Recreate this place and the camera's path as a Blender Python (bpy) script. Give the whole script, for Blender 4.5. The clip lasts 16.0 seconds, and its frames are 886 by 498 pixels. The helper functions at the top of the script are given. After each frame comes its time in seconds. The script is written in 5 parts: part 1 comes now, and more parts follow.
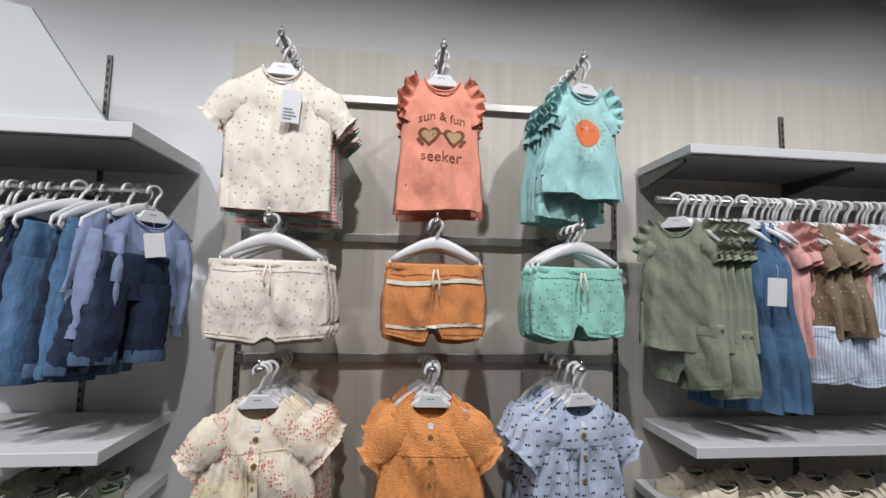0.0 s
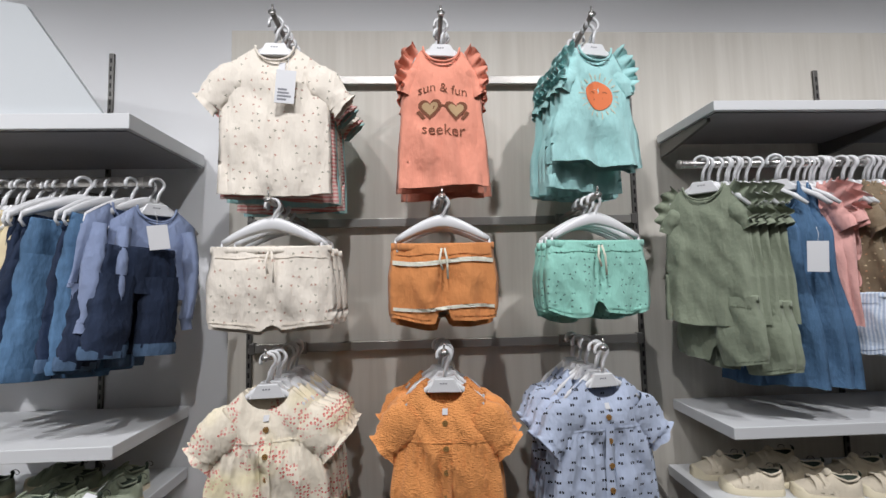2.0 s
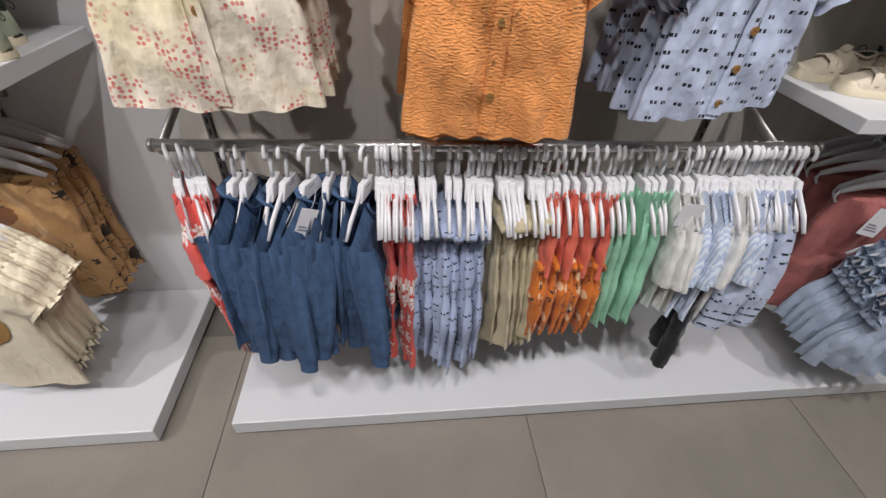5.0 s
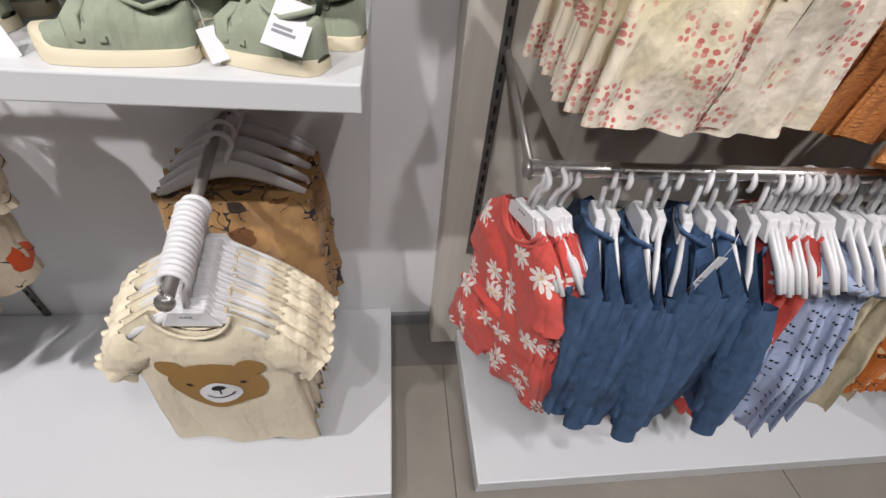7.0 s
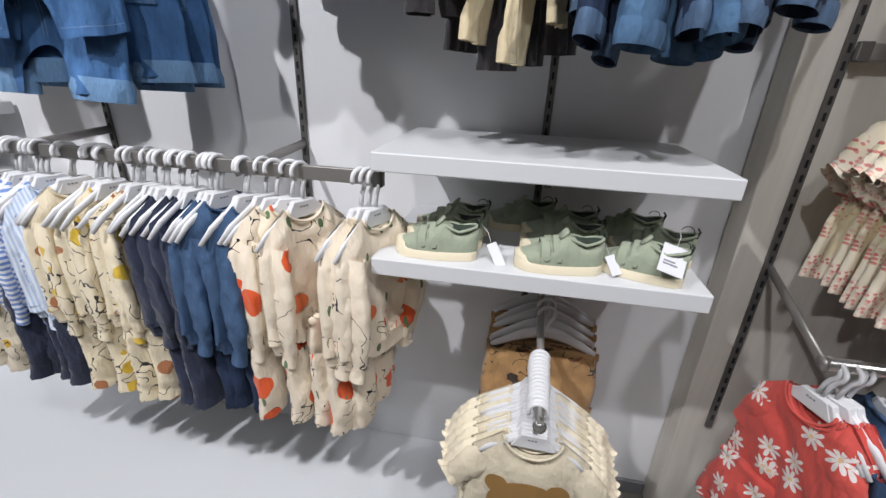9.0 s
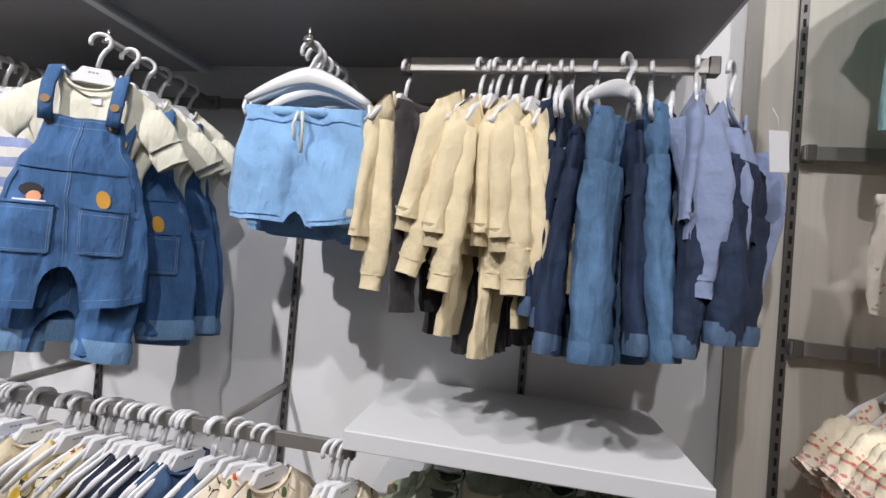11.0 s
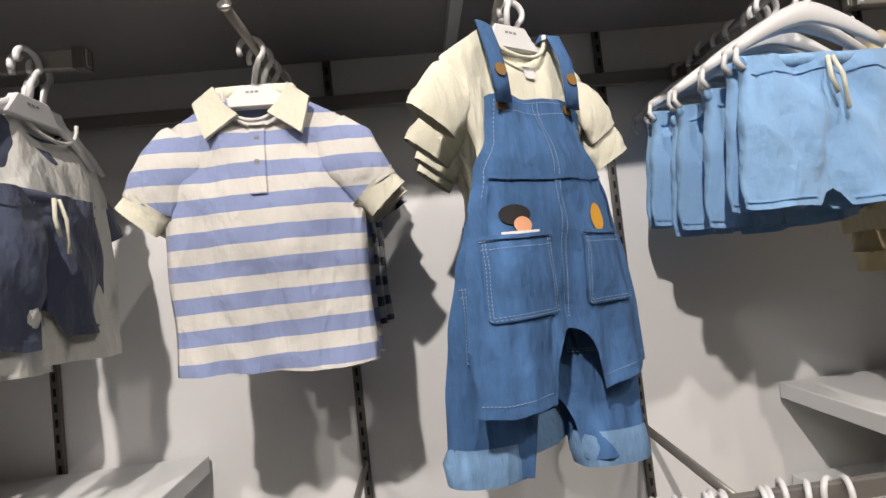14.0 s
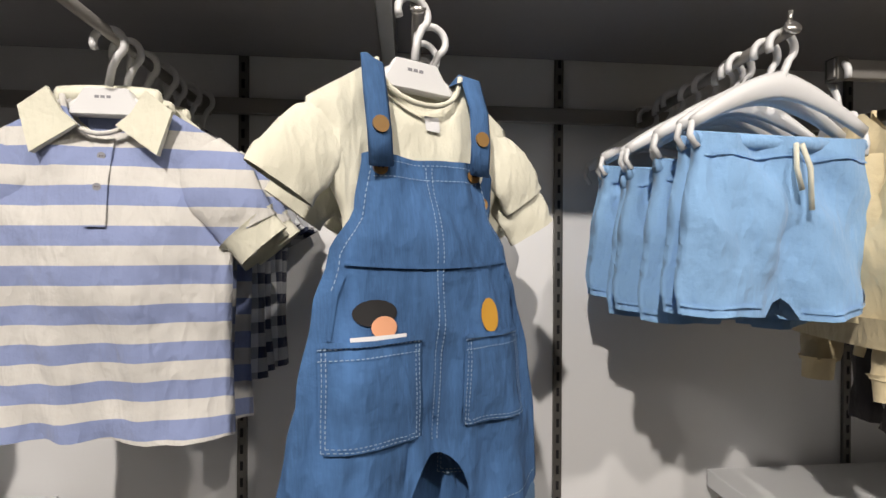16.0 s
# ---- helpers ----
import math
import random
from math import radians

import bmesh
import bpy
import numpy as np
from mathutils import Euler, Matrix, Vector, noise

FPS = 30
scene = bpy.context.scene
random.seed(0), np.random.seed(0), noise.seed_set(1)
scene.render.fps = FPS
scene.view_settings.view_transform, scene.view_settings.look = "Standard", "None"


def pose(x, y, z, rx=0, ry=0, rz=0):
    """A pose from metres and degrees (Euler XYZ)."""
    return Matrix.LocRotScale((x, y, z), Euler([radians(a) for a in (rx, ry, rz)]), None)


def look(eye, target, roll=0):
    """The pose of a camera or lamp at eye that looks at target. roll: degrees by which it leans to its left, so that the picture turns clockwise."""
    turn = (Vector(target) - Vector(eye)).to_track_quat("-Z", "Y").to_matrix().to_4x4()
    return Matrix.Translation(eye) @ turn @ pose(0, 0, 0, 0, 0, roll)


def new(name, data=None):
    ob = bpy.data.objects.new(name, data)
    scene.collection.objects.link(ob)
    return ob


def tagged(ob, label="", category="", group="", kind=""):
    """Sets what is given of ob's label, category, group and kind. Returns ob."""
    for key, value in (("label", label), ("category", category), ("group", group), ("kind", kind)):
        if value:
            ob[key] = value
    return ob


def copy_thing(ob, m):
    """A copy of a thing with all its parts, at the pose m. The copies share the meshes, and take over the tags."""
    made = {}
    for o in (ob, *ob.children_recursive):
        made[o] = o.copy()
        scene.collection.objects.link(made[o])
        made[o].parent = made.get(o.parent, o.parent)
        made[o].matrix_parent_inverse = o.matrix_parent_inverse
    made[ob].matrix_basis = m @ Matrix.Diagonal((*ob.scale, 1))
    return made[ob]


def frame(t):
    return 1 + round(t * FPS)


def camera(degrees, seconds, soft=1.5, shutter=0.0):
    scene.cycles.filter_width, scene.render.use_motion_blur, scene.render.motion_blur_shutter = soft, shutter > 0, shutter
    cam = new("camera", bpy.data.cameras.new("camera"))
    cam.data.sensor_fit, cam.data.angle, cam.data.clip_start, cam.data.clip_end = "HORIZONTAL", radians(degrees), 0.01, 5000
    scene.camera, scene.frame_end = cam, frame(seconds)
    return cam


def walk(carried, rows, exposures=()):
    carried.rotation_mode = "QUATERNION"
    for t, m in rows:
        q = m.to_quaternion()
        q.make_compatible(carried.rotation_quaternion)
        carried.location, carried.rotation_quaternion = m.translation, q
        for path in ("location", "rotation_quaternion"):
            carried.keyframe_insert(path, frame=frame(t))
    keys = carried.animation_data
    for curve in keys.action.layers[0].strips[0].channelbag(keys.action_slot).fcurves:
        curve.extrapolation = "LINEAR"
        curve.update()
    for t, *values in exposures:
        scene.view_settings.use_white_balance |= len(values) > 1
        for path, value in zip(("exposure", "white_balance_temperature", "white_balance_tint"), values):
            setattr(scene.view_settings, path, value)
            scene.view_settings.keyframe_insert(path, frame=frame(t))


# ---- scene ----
from mathutils.bvhtree import BVHTree

cam = camera(91.9, 16.0)
PATH = [
    (0, (0.305, 0.052, 1.621), (0.503, 2.036, 1.784), 1.2),
    (0.5, (0.298, -0.014, 1.63), (0.495, 1.961, 1.878), -0.4),
    (1, (0.304, -0.019, 1.638), (0.501, 1.954, 1.901), 0.2),
    (1.5, (0.324, 0.01, 1.629), (0.487, 1.984, 1.902), 0.6),
    (2, (0.354, 0.11, 1.576), (0.445, 2.103, 1.72), -1.3),
    (2.5, (0.367, 0.253, 1.453), (0.421, 2.245, 1.278), -3.1),
    (3, (0.332, 0.399, 1.352), (0.443, 2.358, 0.962), -1.4),
    (3.5, (0.308, 0.514, 1.322), (0.462, 2.426, 0.754), 0.5),
    (4, (0.334, 0.524, 1.241), (0.491, 2.265, 0.269), 1.5),
    (4.2, (0.344, 0.509, 1.251), (0.523, 2.159, 0.135), 2.6),
    (6.3, (-0.166, 0.647, 1.154), (0.126, 2.101, -0.188), 3.3),
    (6.5, (-0.223, 0.717, 1.141), (0.13, 2.159, -0.198), 5.0),
    (7, (-0.447, 0.811, 1.151), (-0.199, 2.266, -0.198), 6.5),
    (7.5, (-0.646, 0.754, 1.189), (-0.488, 2.269, -0.106), 1.8),
    (8, (-0.772, 0.64, 1.212), (-0.902, 2.248, 0.03), 0.7),
    (8.5, (-0.829, 0.574, 1.261), (-1.109, 2.278, 0.253), 1.2),
    (9, (-0.844, 0.567, 1.304), (-1.147, 2.382, 0.52), 2.4),
    (9.5, (-0.822, 0.567, 1.386), (-1.088, 2.503, 0.957), 4.2),
    (9.7, (-0.803, 0.568, 1.431), (-1.082, 2.525, 1.124), 4.5),
    (11.8, (-0.89, 0.553, 1.491), (-1.3, 2.51, 1.554), 4.1),
    (12, (-0.944, 0.581, 1.475), (-1.387, 2.53, 1.537), 3.9),
    (12.5, (-1.142, 0.628, 1.474), (-1.708, 2.544, 1.559), 2.5),
    (13, (-1.412, 0.648, 1.471), (-2.035, 2.548, 1.446), -1.3),
    (13.5, (-1.661, 0.686, 1.47), (-2.072, 2.643, 1.479), -3.0),
    (14, (-1.895, 0.736, 1.503), (-1.786, 2.732, 1.579), -6.2),
    (14.5, (-2.101, 0.715, 1.533), (-1.641, 2.661, 1.582), -2.3),
    (15, (-2.084, 0.695, 1.57), (-1.766, 2.67, 1.547), 2.8),
    (15.5, (-1.861, 0.759, 1.593), (-1.641, 2.747, 1.573), 3.3),
    (16, (-1.746, 0.836, 1.618), (-1.575, 2.829, 1.614), 0.3),
]
walk(cam, [(t, look(eye, target, roll)) for t, eye, target, roll in PATH], [(0, -0.43, 6300, 12), (2.4, -0.4, 6300, 12), (3.5, -0.12, 6350, 17), (4.2, -0.04, 6450, 16), (6.5, -0.06, 6600, 15), (9.5, -0.16, 6200, 13), (12, -0.36, 6800, 15), (14, -0.36, 7250, 14), (16, -0.44, 7300, 13)])

# ---- light: track spots over the aisle and an added dim ceiling fill ----
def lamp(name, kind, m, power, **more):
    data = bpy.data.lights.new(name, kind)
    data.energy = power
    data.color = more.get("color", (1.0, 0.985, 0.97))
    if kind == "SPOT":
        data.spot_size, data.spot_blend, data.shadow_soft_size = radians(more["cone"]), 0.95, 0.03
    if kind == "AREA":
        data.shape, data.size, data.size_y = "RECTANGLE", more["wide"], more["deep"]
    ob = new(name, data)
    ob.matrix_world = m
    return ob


for x, power in ((-3.5, 120), (-2.25, 270), (-1.05, 98), (-0.4, 52), (0.25, 98), (1.2, 104), (2.3, 110)):
    y = 0.1 if x > -0.3 else -0.15
    lamp("track_spot", "SPOT", look((x, y, 3.12), (x + 0.1, 1.65, 0.8)), power, cone=101)
# Unseen soft fill added at ceiling height to lift the shadows.
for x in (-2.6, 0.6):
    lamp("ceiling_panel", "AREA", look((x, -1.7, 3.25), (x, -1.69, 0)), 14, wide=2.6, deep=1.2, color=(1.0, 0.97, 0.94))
world = bpy.data.worlds.new("shop_air")
world.use_nodes = True
world.node_tree.nodes["Background"].inputs[0].default_value = (0.75, 0.78, 0.8, 1)
world.node_tree.nodes["Background"].inputs[1].default_value = 0.02
scene.world = world


# ---- materials ----
def srgb(h):
    c = [int(h[i:i + 2], 16) / 255 for i in (0, 2, 4)]
    return tuple(((v + 0.055) / 1.055) ** 2.4 if v > 0.04 else v / 12.92 for v in c) + (1.0,)


class Tree:
    """A small helper round one material's nodes."""

    def __init__(self, name, rough=0.85):
        self.m = bpy.data.materials.new(name)
        self.m.use_nodes = True
        self.t = self.m.node_tree
        self.out = self.t.nodes["Principled BSDF"]
        self.out.inputs["Roughness"].default_value = rough
        self.co = self.t.nodes.new("ShaderNodeTexCoord").outputs["Object"]

    def put(self, node, key, value):
        if value is None:
            return
        s = node.inputs[key]
        if isinstance(value, bpy.types.NodeSocket):
            self.t.links.new(value, s)
        else:
            s.default_value = value

    def node(self, kind, **sockets):
        n = self.t.nodes.new("ShaderNode" + kind)
        for k, v in sockets.items():
            self.put(n, k.replace("_", " "), v)
        return n

    def math(self, op, a, b=0.0, c=0.0):
        n = self.t.nodes.new("ShaderNodeMath")
        n.operation = op
        for i, v in enumerate((a, b, c)):
            self.put(n, i, v)
        return n.outputs[0]

    def vec(self, op, a, b=None):
        n = self.t.nodes.new("ShaderNodeVectorMath")
        n.operation = op
        self.put(n, 0, a)
        self.put(n, 1, b)
        return n.outputs[0]

    def noise(self, scale, detail=2.0, at=None, rough=0.5):
        return self.node("TexNoise", Vector=at or self.co, Scale=scale, Detail=detail, Roughness=rough).outputs[0]

    def ramp(self, f, lo, hi):
        n = self.t.nodes.new("ShaderNodeMapRange")
        for i, v in enumerate((f, lo, hi, 0.0, 1.0)):
            self.put(n, i, v)
        return n.outputs[0]

    def mix(self, f, a, b, how="MIX"):
        n = self.t.nodes.new("ShaderNodeMix")
        n.data_type, n.blend_type = "RGBA", how
        self.put(n, 0, f)
        self.put(n, 6, a)
        self.put(n, 7, b)
        return n.outputs[2]

    def flat(self, sx=1.0, sz=1.0, bend=0.0):
        """Coordinates in the cloth's own plane (x, z), slightly warped."""
        n = self.t.nodes.new("ShaderNodeSeparateXYZ")
        self.t.links.new(self.co, n.inputs[0])
        x, z = n.outputs[0], n.outputs[2]
        if bend:
            x = self.math("ADD", x, self.math("MULTIPLY", self.math("SUBTRACT", self.noise(9.0), 0.5), bend))
        return self.node("CombineXYZ", X=self.math("MULTIPLY", x, sx), Y=self.math("MULTIPLY", z, sz)).outputs[0], x, z

    def bump(self, height, strength=0.3, dist=0.002, under=None):
        n = self.node("Bump", Strength=strength, Distance=dist, Height=height)
        if under is not None:
            self.put(n, "Normal", under)
        return n.outputs[0]

    def done(self, colour, normal=None):
        self.put(self.out, "Base Color", colour)
        self.put(self.out, "Normal", normal)
        return self.m


def cloth(name, colour, pattern="plain", ink="2b2b33", ink2="c9574a", size=1.0, weave=900.0, wear=0.16, pucker=0.0):
    """Woven or knitted cloth with an optional print."""
    k = Tree(name, 0.9)
    base = srgb(colour)
    n1 = k.noise(14.0, 3.0)
    n2 = k.noise(160.0, 2.0)
    col = k.mix(k.math("MULTIPLY", k.ramp(n1, 0.35, 0.7), wear), base, tuple(v * 0.62 for v in base[:3]) + (1,))
    col = k.mix(k.math("MULTIPLY", n2, 0.18), col, tuple(min(1, v * 1.25) for v in base[:3]) + (1,))
    rnd = k.node("ObjectInfo").outputs["Random"]
    col = k.mix(k.math("MULTIPLY", rnd, 0.3), col, tuple(v * 0.75 for v in base[:3]) + (1,))
    if pattern == "stripe":
        p, x, z = k.flat(bend=0.01)
        w = k.math("FRACT", k.math("MULTIPLY", k.math("ADD", z, k.math("MULTIPLY", k.noise(6.0), 0.006)), 1.0 / (0.05 * size)))
        col = k.mix(k.math("GREATER_THAN", w, 0.5), col, srgb(ink))
    if pattern == "check":
        p, x, z = k.flat(bend=0.004)
        across = k.math("GREATER_THAN", k.math("FRACT", k.math("MULTIPLY", x, 1.0 / (0.04 * size))), 0.55)
        along = k.math("GREATER_THAN", k.math("FRACT", k.math("MULTIPLY", z, 1.0 / (0.04 * size))), 0.55)
        col = k.mix(k.math("MULTIPLY", k.math("ADD", across, along), 0.5), col, srgb(ink))
    if pattern == "pinstripe":
        p, x, z = k.flat(bend=0.01)
        w = k.math("FRACT", k.math("MULTIPLY", x, 1.0 / (0.011 * size)))
        col = k.mix(k.math("GREATER_THAN", w, 0.5), col, srgb(ink))
    if pattern in ("specks", "dots", "floral", "blotch", "daisy", "fruit"):
        p, x, z = k.flat()
        scale = {"specks": 42.0, "dots": 34.0, "floral": 60.0, "blotch": 25.0, "daisy": 15.0, "fruit": 10.0}[pattern] / size
        if pattern in ("blotch", "fruit"):
            p = k.co = k.vec("ADD", k.co, k.node("CombineXYZ", X=k.math("MULTIPLY", rnd, 7.0), Z=k.math("MULTIPLY", rnd, 13.0)).outputs[0])
        v = k.node("TexVoronoi", Vector=p, Scale=scale, Randomness={"dots": 0.45}.get(pattern, 0.75))
        v.voronoi_dimensions = "3D" if pattern in ("blotch", "fruit") else "2D"
        d = v.outputs["Distance"]
        off = k.vec("SUBTRACT", p, v.outputs["Position"])
        sep = k.node("SeparateXYZ", Vector=off)
        ang = k.math("ARCTAN2", sep.outputs[1], sep.outputs[0])
        tone = k.node("SeparateColor", Color=v.outputs["Color"]).outputs
        if pattern == "specks":
            lobes = k.math("ABSOLUTE", k.math("SINE", k.math("ADD", k.math("MULTIPLY", ang, 1.5), k.math("MULTIPLY", tone[0], 6.0))))
            lim = k.math("MULTIPLY", lobes, 0.16)
            m = k.math("LESS_THAN", d, lim)
            m = k.math("MULTIPLY", m, k.math("GREATER_THAN", tone[1], 0.42))
            col = k.mix(m, col, k.mix(k.math("GREATER_THAN", tone[2], 0.45), srgb(ink), srgb(ink2)))
        elif pattern == "dots":
            ax = k.math("ABSOLUTE", sep.outputs[0])
            az = k.math("ABSOLUTE", sep.outputs[1])
            lim = 0.0042 * size
            m = k.math("MULTIPLY", k.math("LESS_THAN", ax, lim * 1.3), k.math("LESS_THAN", az, lim * 0.75))
            m = k.math("MULTIPLY", m, k.math("GREATER_THAN", ax, lim * 0.2))
            col = k.mix(m, col, srgb(ink))
        elif pattern == "floral":
            patch = k.ramp(k.noise(15.0, 2.0, p), 0.5, 0.56)
            m = k.math("MULTIPLY", k.math("LESS_THAN", d, 0.36), patch)
            m = k.math("MULTIPLY", m, k.math("GREATER_THAN", tone[0], 0.3))
            yellow = k.ramp(k.noise(7.0, 2.0, k.vec("ADD", p, (3.1, 1.7, 0))), 0.5, 0.68)
            col = k.mix(k.math("MULTIPLY", yellow, 0.55), col, srgb("e9dc9c"))
            col = k.mix(m, col, k.mix(tone[1], srgb(ink), srgb(ink2)))
        elif pattern == "fruit":
            m = k.math("MULTIPLY", k.math("LESS_THAN", d, k.math("ADD", 0.3, k.math("MULTIPLY", k.noise(40.0, 1.0), 0.08))), k.math("GREATER_THAN", tone[0], 0.62))
            col = k.mix(m, col, srgb(ink))
            leaf = k.node("TexVoronoi", Vector=k.vec("ADD", k.vec("MULTIPLY", k.co, (2.2, 2.2, 1.0)), (5.0, 2.0, 7.0)), Scale=17.0, Randomness=0.8)
            pick = k.node("SeparateColor", Color=leaf.outputs["Color"]).outputs[0]
            col = k.mix(k.math("MULTIPLY", k.math("LESS_THAN", leaf.outputs["Distance"], 0.24), k.math("GREATER_THAN", pick, 0.72)), col, srgb(ink2))
            line = k.math("LESS_THAN", k.math("ABSOLUTE", k.math("SUBTRACT", k.noise(24.0, 1.0), 0.5)), 0.01)
            col = k.mix(k.math("MULTIPLY", line, k.math("GREATER_THAN", k.noise(9.0, 1.0), 0.57)), col, srgb("242124"))
        elif pattern == "blotch":
            wob = k.math("ADD", 0.26, k.math("MULTIPLY", k.noise(45.0, 2.0, p), 0.28))
            m = k.math("MULTIPLY", k.math("LESS_THAN", d, wob), k.math("GREATER_THAN", tone[0], 0.58))
            col = k.mix(m, col, k.mix(k.math("GREATER_THAN", tone[1], 0.7), srgb(ink), srgb(ink2)))
            line = k.math("LESS_THAN", k.math("ABSOLUTE", k.math("SUBTRACT", k.noise(26.0, 1.0, p), 0.5)), 0.013)
            col = k.mix(k.math("MULTIPLY", line, k.math("GREATER_THAN", k.noise(9.0, 1.0, p), 0.5)), col, srgb("2d2a2c"))
        elif pattern == "daisy":
            pet = k.math("ADD", 0.1, k.math("MULTIPLY", k.math("ABSOLUTE", k.math("COSINE", k.math("MULTIPLY", ang, 4.0))), 0.3))
            m = k.math("MULTIPLY", k.math("LESS_THAN", d, pet), k.math("GREATER_THAN", tone[0], 0.45))
            col = k.mix(m, col, srgb(ink))
            col = k.mix(k.math("MULTIPLY", k.math("LESS_THAN", d, 0.07), k.math("GREATER_THAN", tone[0], 0.45)), col, srgb("e8c99a"))
    if pattern == "denim":
        p, x, z = k.flat(sx=700.0, sz=60.0)
        streak = k.noise(1.0, 2.0, p)
        col = k.mix(k.math("MULTIPLY", k.ramp(streak, 0.35, 0.75), 0.4), col, tuple(min(1, v * 1.8 + 0.004) for v in base[:3]) + (1,))
        col = k.mix(k.math("MULTIPLY", k.ramp(k.noise(13.0, 6.0), 0.35, 0.8), 0.55), col, tuple(min(1, v * 1.9 + 0.008) for v in base[:3]) + (1,))
        fade = k.node("Mapping", Vector=k.co)
        fade.inputs["Scale"].default_value = (22.0, 22.0, 3.0)
        col = k.mix(k.math("MULTIPLY", k.ramp(k.noise(1.0, 3.0, fade.outputs[0], 0.6), 0.5, 0.72), 0.6), col, tuple(min(1, v * 2.3 + 0.012) for v in base[:3]) + (1,))
        col = k.mix(k.math("MULTIPLY", k.ramp(k.noise(1.0, 3.0, k.vec("ADD", fade.outputs[0], (7.0, 3.0, 2.0)), 0.6), 0.5, 0.7), 0.5), col, tuple(v * 0.5 for v in base[:3]) + (1,))
    h = k.noise(weave, 1.0)
    nor = k.bump(h, 0.35, 0.0006)
    if pucker:
        p, x, z = k.flat(sx=1.0, sz=2.2)
        nor = k.bump(k.noise(130.0, 2.0, p), 0.9, pucker, nor)
    q = k.node("Mapping", Vector=k.co)
    q.inputs["Rotation"].default_value, q.inputs["Scale"].default_value = (0, 0.45, 0), (24.0, 18.0, 7.0)
    nor = k.bump(k.noise(1.0, 3.0, q.outputs[0], 0.5), 0.7, 0.011, nor)
    nor = k.bump(k.noise(60.0, 3.0), 0.45, 0.005, nor)
    for turn, size_, deep in ((0.5, 1.0, 0.0045), (-0.7, 1.7, 0.003)):
        q = k.node("Mapping", Vector=k.co)
        q.inputs["Rotation"].default_value, q.inputs["Scale"].default_value = (0, turn, 0), (26.0 * size_, 12.0 * size_, 9.0 * size_)
        ridge = k.math("ABSOLUTE", k.math("SUBTRACT", k.noise(1.0, 2.0, q.outputs[0], 0.45), 0.5))
        nor = k.bump(k.math("SUBTRACT", 0.25, k.math("MINIMUM", ridge, 0.12)), 0.75, deep * 2.2, nor)
    k.put(k.out, "Sheen Weight", 0.0 if pattern == "denim" else 0.15)
    return k.done(col, nor)


def paint(name, colour, rough=0.45, grain=40.0, vary=0.05, bump=0.05, metal=0.0):
    k = Tree(name, rough)
    base = srgb(colour)
    col = k.mix(k.math("MULTIPLY", k.ramp(k.noise(2.2, 4.0), 0.35, 0.7), vary * 2), base, tuple(v * 0.75 for v in base[:3]) + (1,))
    col = k.mix(k.math("MULTIPLY", k.noise(grain * 4, 3.0), vary), col, tuple(v * 0.85 for v in base[:3]) + (1,))
    k.put(k.out, "Metallic", metal)
    k.put(k.out, "Roughness", k.math("ADD", rough - 0.06, k.math("MULTIPLY", k.noise(grain, 3.0), 0.14)))
    return k.done(col, k.bump(k.noise(grain * 6, 2.0), bump, 0.002))


def wood_panel():
    k = Tree("limed_wood", 0.6)
    sx = k.node("Mapping", Vector=k.co)
    sx.inputs["Scale"].default_value = (26.0, 26.0, 1.1)
    g = k.noise(1.0, 5.0, sx.outputs[0], 0.62)
    col = k.mix(k.ramp(g, 0.3, 0.72), srgb("d6d2c9"), srgb("c6c1b7"))
    fine = k.node("Mapping", Vector=k.co)
    fine.inputs["Scale"].default_value = (230.0, 230.0, 5.0)
    col = k.mix(k.math("MULTIPLY", k.noise(1.0, 2.0, fine.outputs[0]), 0.12), col, srgb("a89f92"))
    return k.done(col, k.bump(g, 0.12, 0.002))


def floor_stone():
    k = Tree("grey_floor_tile", 0.55)
    rnd = k.node("ObjectInfo").outputs["Random"]
    col = k.mix(k.ramp(k.noise(3.0, 6.0, None, 0.6), 0.3, 0.7), srgb("8f897f"), srgb("7c776f"))
    col = k.mix(k.math("MULTIPLY", k.noise(120.0, 3.0), 0.35), col, srgb("6b665f"))
    col = k.mix(k.math("MULTIPLY", rnd, 0.25), col, srgb("9a948a"))
    return k.done(col, k.bump(k.noise(70.0, 3.0), 0.12, 0.002))


M_WALL = paint("white_wall_paint", "e6e7e9", 0.6, 30, 0.05)
M_UNSEEN_WALL = paint("unseen_wall_grey", "707173", 0.7, 30, 0.05)
M_SHELF = paint("white_laminate", "d4d6d8", 0.38, 60, 0.03, 0.03)
M_PLAT = paint("white_platform_laminate", "cfd2d5", 0.35, 60, 0.04, 0.03)
M_WOOD = wood_panel()
M_FLOOR = floor_stone()
M_GROUT = paint("dark_joint", "6f6b65", 0.9)
M_UNDER = paint("underside_grey", "8a898c", 0.5, 60, 0.04, 0.03)
M_STEEL = paint("brushed_steel", "a09d99", 0.4, 90, 0.08, 0.05, 0.65)
M_CHROME = paint("chrome", "c9c7c4", 0.24, 12, 0.03, 0.0, 0.85)
M_POST = paint("slotted_steel", "6f6d6a", 0.45, 90, 0.08, 0.05, 0.6)
M_SLOT = paint("slot_dark", "17171a", 0.8)
M_WHITE = paint("white_plastic", "dadbdd", 0.32, 80, 0.03, 0.02)
M_CARD = paint("white_card", "d9dadd", 0.7)
M_INK = paint("grey_print", "8a8b92", 0.8)
M_BLACK = paint("black_print", "1b1a1c", 0.7)
M_CEIL = paint("unseen_ceiling_grey", "4c4c4e", 0.8)
M_BOARD = paint("white_board", "c6cbce", 0.55)
M_YELLOW = paint("yellow_board", "dd9b12", 0.55)
M_BASE = paint("grey_baseboard", "77777a", 0.5)
